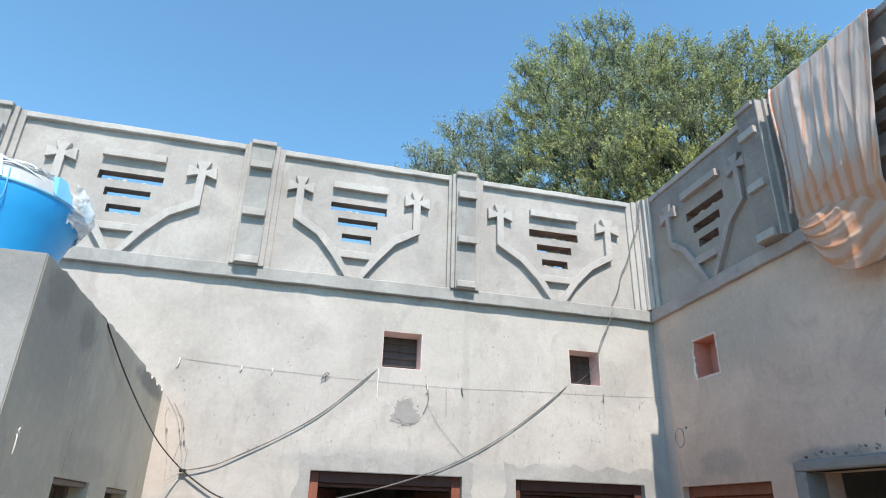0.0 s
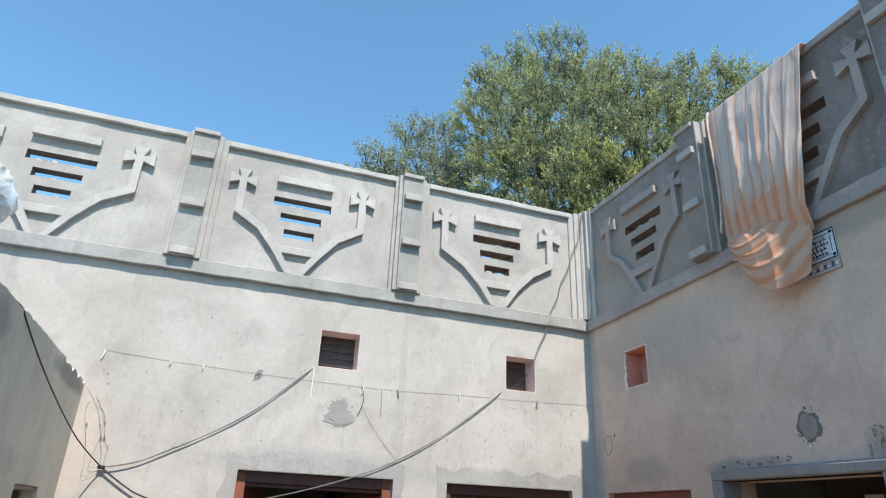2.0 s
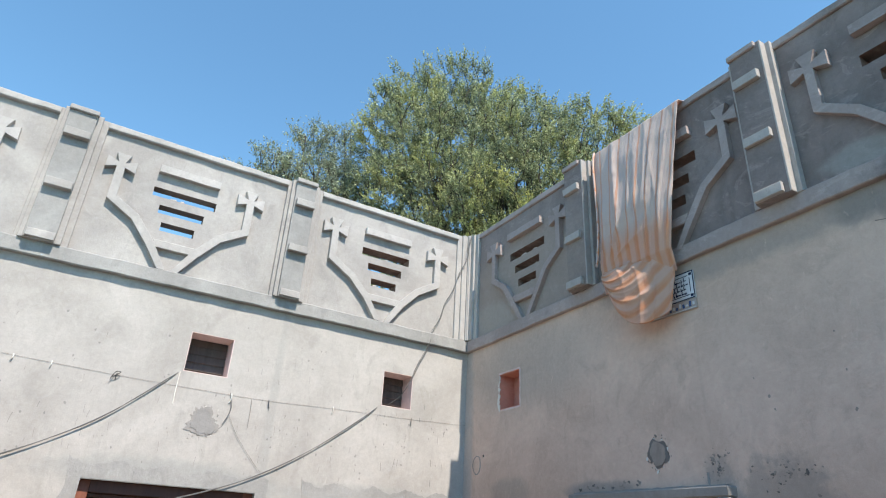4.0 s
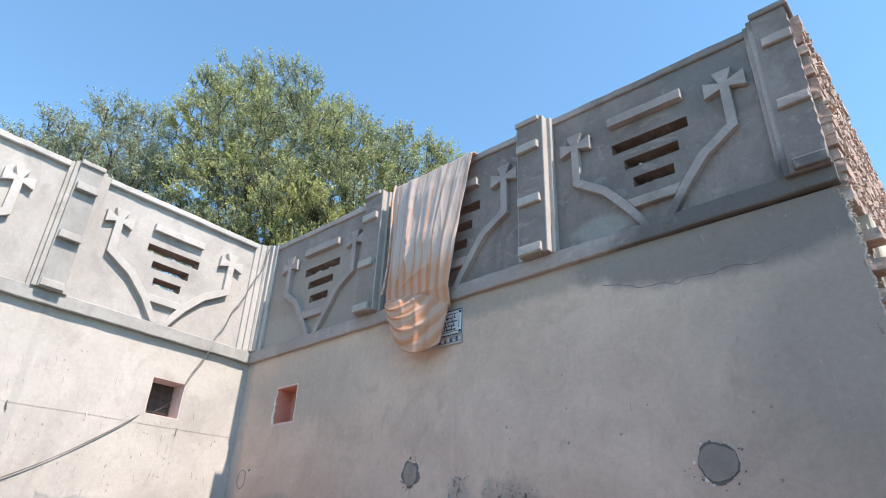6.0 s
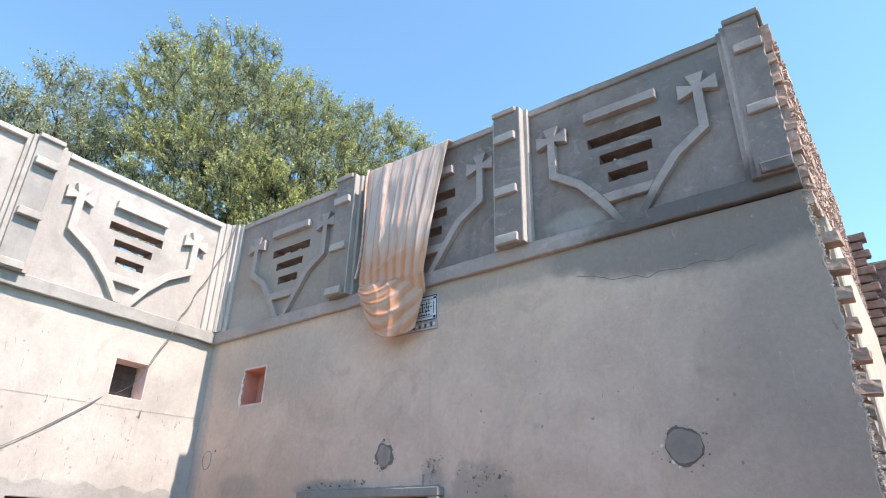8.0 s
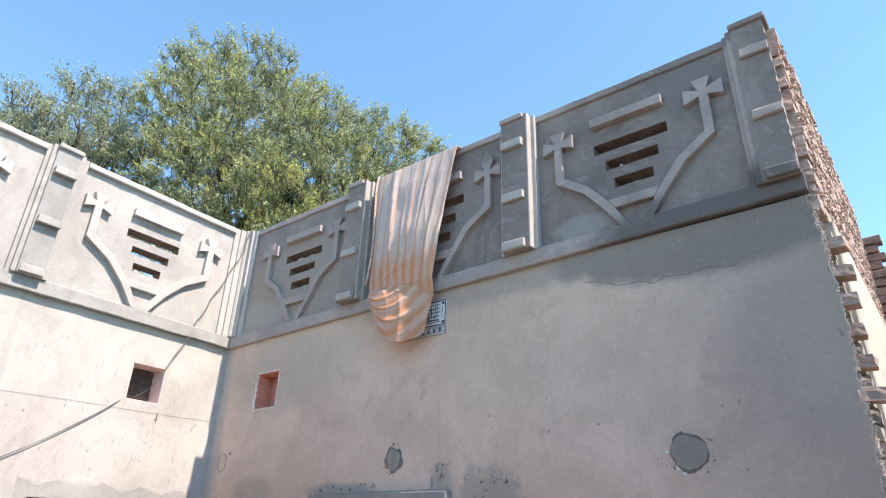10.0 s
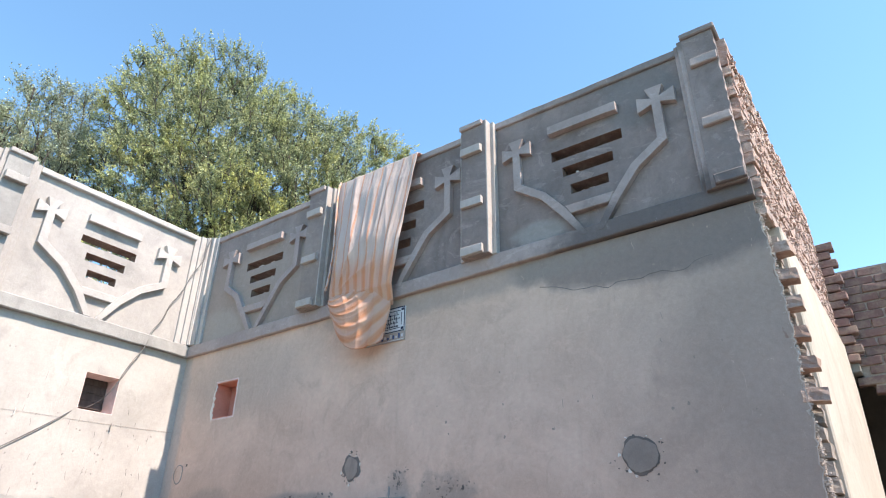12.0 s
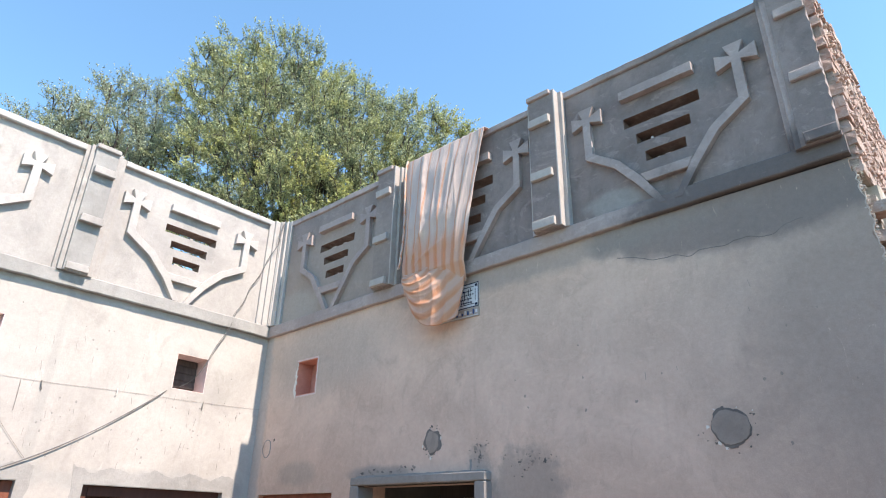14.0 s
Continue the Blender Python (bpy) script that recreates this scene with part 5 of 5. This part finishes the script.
big = [seen_from_yard(*v) for v in (
    (23.2, 40.3, 11.4, 0.65), (26.0, 42.3, 11.6, 0.85), (30.0, 42.0, 11.8, 1.0), (33.4, 41.6, 11.8, 1.0), (37.0, 40.3, 11.6, 1.05), (41.0, 39.0, 11.7, 1.0),
    (45.2, 38.6, 11.8, 0.85), (48.3, 37.9, 11.9, 0.6), (50.8, 36.2, 11.9, 0.45), (22.6, 37.6, 11.3, 0.75), (26.5, 39.0, 10.9, 1.3), (32.0, 39.4, 10.9, 1.5),
    (38.0, 37.6, 11.0, 1.4), (43.5, 36.4, 11.2, 1.2), (24.6, 34.6, 11.1, 1.1), (29.5, 35.6, 10.7, 1.5), (35.5, 34.6, 10.7, 1.5), (41.0, 33.8, 11.0, 1.2), (47.5, 34.8, 11.7, 0.8),
    (22.6, 28.6, 11.2, 1.0), (26.6, 29.0, 11.0, 1.1), (31.5, 31.0, 10.8, 1.2), (37.0, 31.0, 10.8, 1.2), (42.5, 30.5, 11.0, 1.0))]
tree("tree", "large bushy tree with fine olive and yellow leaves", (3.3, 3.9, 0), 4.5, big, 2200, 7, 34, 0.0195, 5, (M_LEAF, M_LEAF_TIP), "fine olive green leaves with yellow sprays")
small = [seen_from_yard(*v) for v in (
    (17.4, 36.9, 12.0, 0.40), (14.4, 35.6, 12.1, 0.45), (16.0, 36.0, 12.0, 0.35), (12.0, 33.2, 12.3, 0.5), (9.8, 31.0, 12.4, 0.45), (18.6, 35.2, 12.0, 0.45),
    (16.4, 34.0, 11.9, 0.8), (13.4, 32.4, 12.1, 0.8), (20.0, 33.2, 11.9, 0.7), (17.0, 31.2, 11.9, 0.9), (11.4, 30.2, 12.3, 0.6))]
tree("tree", "smaller bushy tree with fine grey green leaves", (-0.1, 5.6, 0), 4.2, small, 400, 7, 30, 0.0190, 9, (M_LEAF_GREY,), "fine grey green leaves", 0.07)


# ---- raw brick: end wall, toothing and the neighbour's wall, last ----
def brick_meshes(l, w, h, mat, count=5, rough=0.006, broken=False):
    out = []
    for k in range(count):
        bm = box(0, l, 0, w, 0, h, 0.006 if not broken else 0.0, jitter=rough)
        if broken:
            bmesh.ops.subdivide_edges(bm, edges=bm.edges, cuts=2, use_grid_fill=True)
            for v in bm.verts:
                q = v.co * 28 + Vector((k * 5, 0, 0))
                v.co += Vector((noise.noise(q), noise.noise(q + Vector((9, 0, 0))), noise.noise(q + Vector((0, 9, 0))))) * 0.009
        me = bpy.data.meshes.new("brick")
        bmesh.ops.recalc_face_normals(bm, faces=bm.faces)
        bm.to_mesh(me)
        bm.free()
        me.materials.append(mat)
        out.append(me)
    return out


COURSE, LENGTH = 0.0855, 0.245
END = Matrix.Translation((0, -5.52, 0)) @ pose(0, 0, 0, 0, 0, -1.25) @ Matrix.Translation((0, 5.508, 0))
cream = [(0.232, 0), (2.2, 0), (2.72, 2.28), (2.98, 2.76), (3.12, 3.2), (3.16, 3.60), (0.232, 3.60)]
bm = prism(cream, -5.53, -5.305, 0.01)
tagged(part("wall_end", bm, M_CREAM), "sunlit cream plastered end wall", "wall", kind="structure").matrix_world = END
backing = tagged(part("wall_end_parapet", box(0.03, 3.0, -5.493, -5.30, 3.602, 4.90), M_MORTAR), "raw brick end wall of the parapet", "wall", kind="structure")
backing.matrix_world = END
stock = brick_meshes(0.232, 0.10, 0.074, M_BRICK, 7, 0.005, True)
for j in range(16):
    z = 3.606 + j * COURSE
    x = -0.005 if j % 2 else -0.11
    while x < 2.98:
        ob = new("brick", random.choice(stock))
        ob.parent = backing
        ob.matrix_basis = pose(max(x, random.uniform(0.0, 0.035)), -5.508 + random.uniform(-0.010, 0.008), z, random.uniform(-1.5, 1.5), 0, random.uniform(-1.5, 1.5))
        x += LENGTH
t = thing("mortar_rubble", "crumbs of mortar and brick on the raw end wall", "mortar crumbs", END, kind="stuff")
bm = bmesh.new()
for _ in range(700):
    x, z, r = random.uniform(0.02, 2.95), random.uniform(3.62, 4.86), random.uniform(0.006, 0.018)
    box(x, x + r * random.uniform(0.8, 2.2), -5.516 - random.uniform(0, 0.010), -5.485, z, z + r, 0, bm, jitter=0.005)
part("crumbs", bm, M_BRICK, t)

jamb = tagged(part("wall_end_jamb", box(0.01, 0.228, -5.475, -5.462, 0, 3.605), M_MORTAR), "torn brick end of the shaded wall", "wall", kind="structure")
teeth = brick_meshes(0.11, 0.12, 0.064, M_TOOTH, 7, 0.008, True)
smeared = brick_meshes(0.11, 0.12, 0.072, M_SMEARED, 5, 0.006, True)
for j in range(22):
    z = 2.516 + 0.0825 * (j - 10)
    out = j >= 10 and j % 2 == 0
    ob = new("brick", random.choice(teeth if out else smeared))
    ob.parent = jamb
    k = 1.0 if out else 0.3
    reach = -5.584 if out else -5.485
    ob.matrix_basis = pose(0.010, reach + k * random.uniform(-0.022, 0.02), z + k * random.uniform(-0.006, 0.006), k * random.uniform(-3, 3), k * random.uniform(-3, 3), k * random.uniform(-6, 6))
    ob = new("brick", random.choice(smeared))
    ob.parent = jamb
    ob.matrix_basis = pose(0.125, -5.520 + random.uniform(-0.006, 0.006), z, 0, 0, random.uniform(-2, 2))
torn = [(5.46, 0.0), (5.46, BAND0)]
for k in range(150):
    z = BAND0 - BAND0 * k / 149
    u = float(np.interp(z, [0, 2.1, 2.6, 3.03, 3.3, 3.65], [5.475, 5.475, 5.490, 5.503, 5.492, 5.482]))
    torn.append((u + 0.012 * noise.noise(Vector((z * 5, 1, 0))) + random.uniform(-0.009, 0.009), z))
ob = part("torn_plaster_edge", prism(torn, 0.0, 0.02, 0), M_SHADE)
ob.matrix_world = FACE_B
tagged(ob, "ragged edge of the grey plaster", "plaster edge")
rim = torn[2:]
part("lip", prism(rim + [(u - random.uniform(0.003, 0.010), z) for u, z in rim[::-1]], -0.0025, 0.0, 0), M_MORTAR_PALE, ob, "pale broken lip")
t = thing("mortar_crumbs", "pale mortar crumbs along the torn edge", "mortar crumbs", kind="stuff")
bm = bmesh.new()
for _ in range(900):
    z, r = random.triangular(1.2, 3.7, 3.2), random.uniform(0.0015, 0.005)
    x, y = random.uniform(-0.001, 0.02), -5.474 - random.uniform(0, 0.03)
    box(x, x + r, y - r, y + 0.006, z, z + r * random.uniform(0.8, 2.6), 0, bm, jitter=0.002)
part("crumbs", bm, M_MORTAR_PALE, t)

# the neighbour's brick walls
FAR = pose(3.20, -0.078, 0, 0, 0, -90)
face = [(5.30, 3.60), (5.55, 3.42), (5.90, 2.98), (6.50, 2.10), (8.50, 2.10), (8.50, 4.38), (5.30, 4.38)]
far = tagged(part("wall_neighbour", prism(face, 0.0, 0.22, 0), M_MORTAR), "old red brick wall of the neighbouring house", "wall", kind="structure")
far.matrix_world = FAR
red = brick_meshes(0.232, 0.10, 0.074, M_BRICK_RED)
for j in range(30):
    z = 4.38 - (j + 1) * COURSE
    u = 5.30 + (0.12 if j % 2 else 0.0)
    while u < 7.4:
        floor_here = float(np.interp(u + 0.12, [5.30, 5.55, 5.90, 6.50], [3.60, 3.42, 2.98, 2.10]))
        if z > floor_here - 0.02:
            ob = new("brick", random.choice(red))
            ob.parent = far
            ob.matrix_basis = pose(u, -0.014 + random.uniform(-0.008, 0.006), z, 0, 0, random.uniform(-1.5, 1.5))
        u += LENGTH
pier = tagged(part("wall_pier", box(5.30, 5.52, 0.0, 0.16, 3.45, 4.60), M_MORTAR), "stepped brick pier with toothed edge", "wall", kind="structure")
pier.matrix_world = pose(3.02, -0.080, 0, 0, 0, -90)
for j in range(14):
    z = 3.44 + j * COURSE
    for u in ((5.37, 5.43) if j % 2 else (5.37, 5.385)):
        ob = new("brick", random.choice(red))
        ob.parent = pier
        ob.matrix_basis = pose(u - (0.10 if u == 5.37 else 0.0), -0.015 + random.uniform(-0.01, 0.006), z, 0, 0, random.uniform(-2, 2))
tagged(part("lintel", box(3.06, 3.45, -5.68, -5.31, 3.36, 3.44, 0.008), M_INSIDE), "rough cement lintel under the brick pier", "lintel", kind="structure")
# Unseen box, added to shut out light so the opening under the bricks stays dark.
for name, b in (("wall_porch_back", (5.4, 5.6, -9.0, -5.3, 0, 4.2)), ("wall_porch_north", (3.02, 5.4, -5.30, -5.1, 0, 4.2)), ("wall_porch_south", (3.2, 5.4, -9.2, -9.0, 0, 4.2)), ("ceiling", (3.43, 5.6, -9.2, -5.1, 4.2, 4.36)), ("wall_porch_front", (3.22, 3.42, -9.0, -6.5, 0, 2.1))):
    tagged(part(name, box(*b), M_INSIDE), "plain added box that keeps the opening under the bricks dark", "wall", kind="structure")
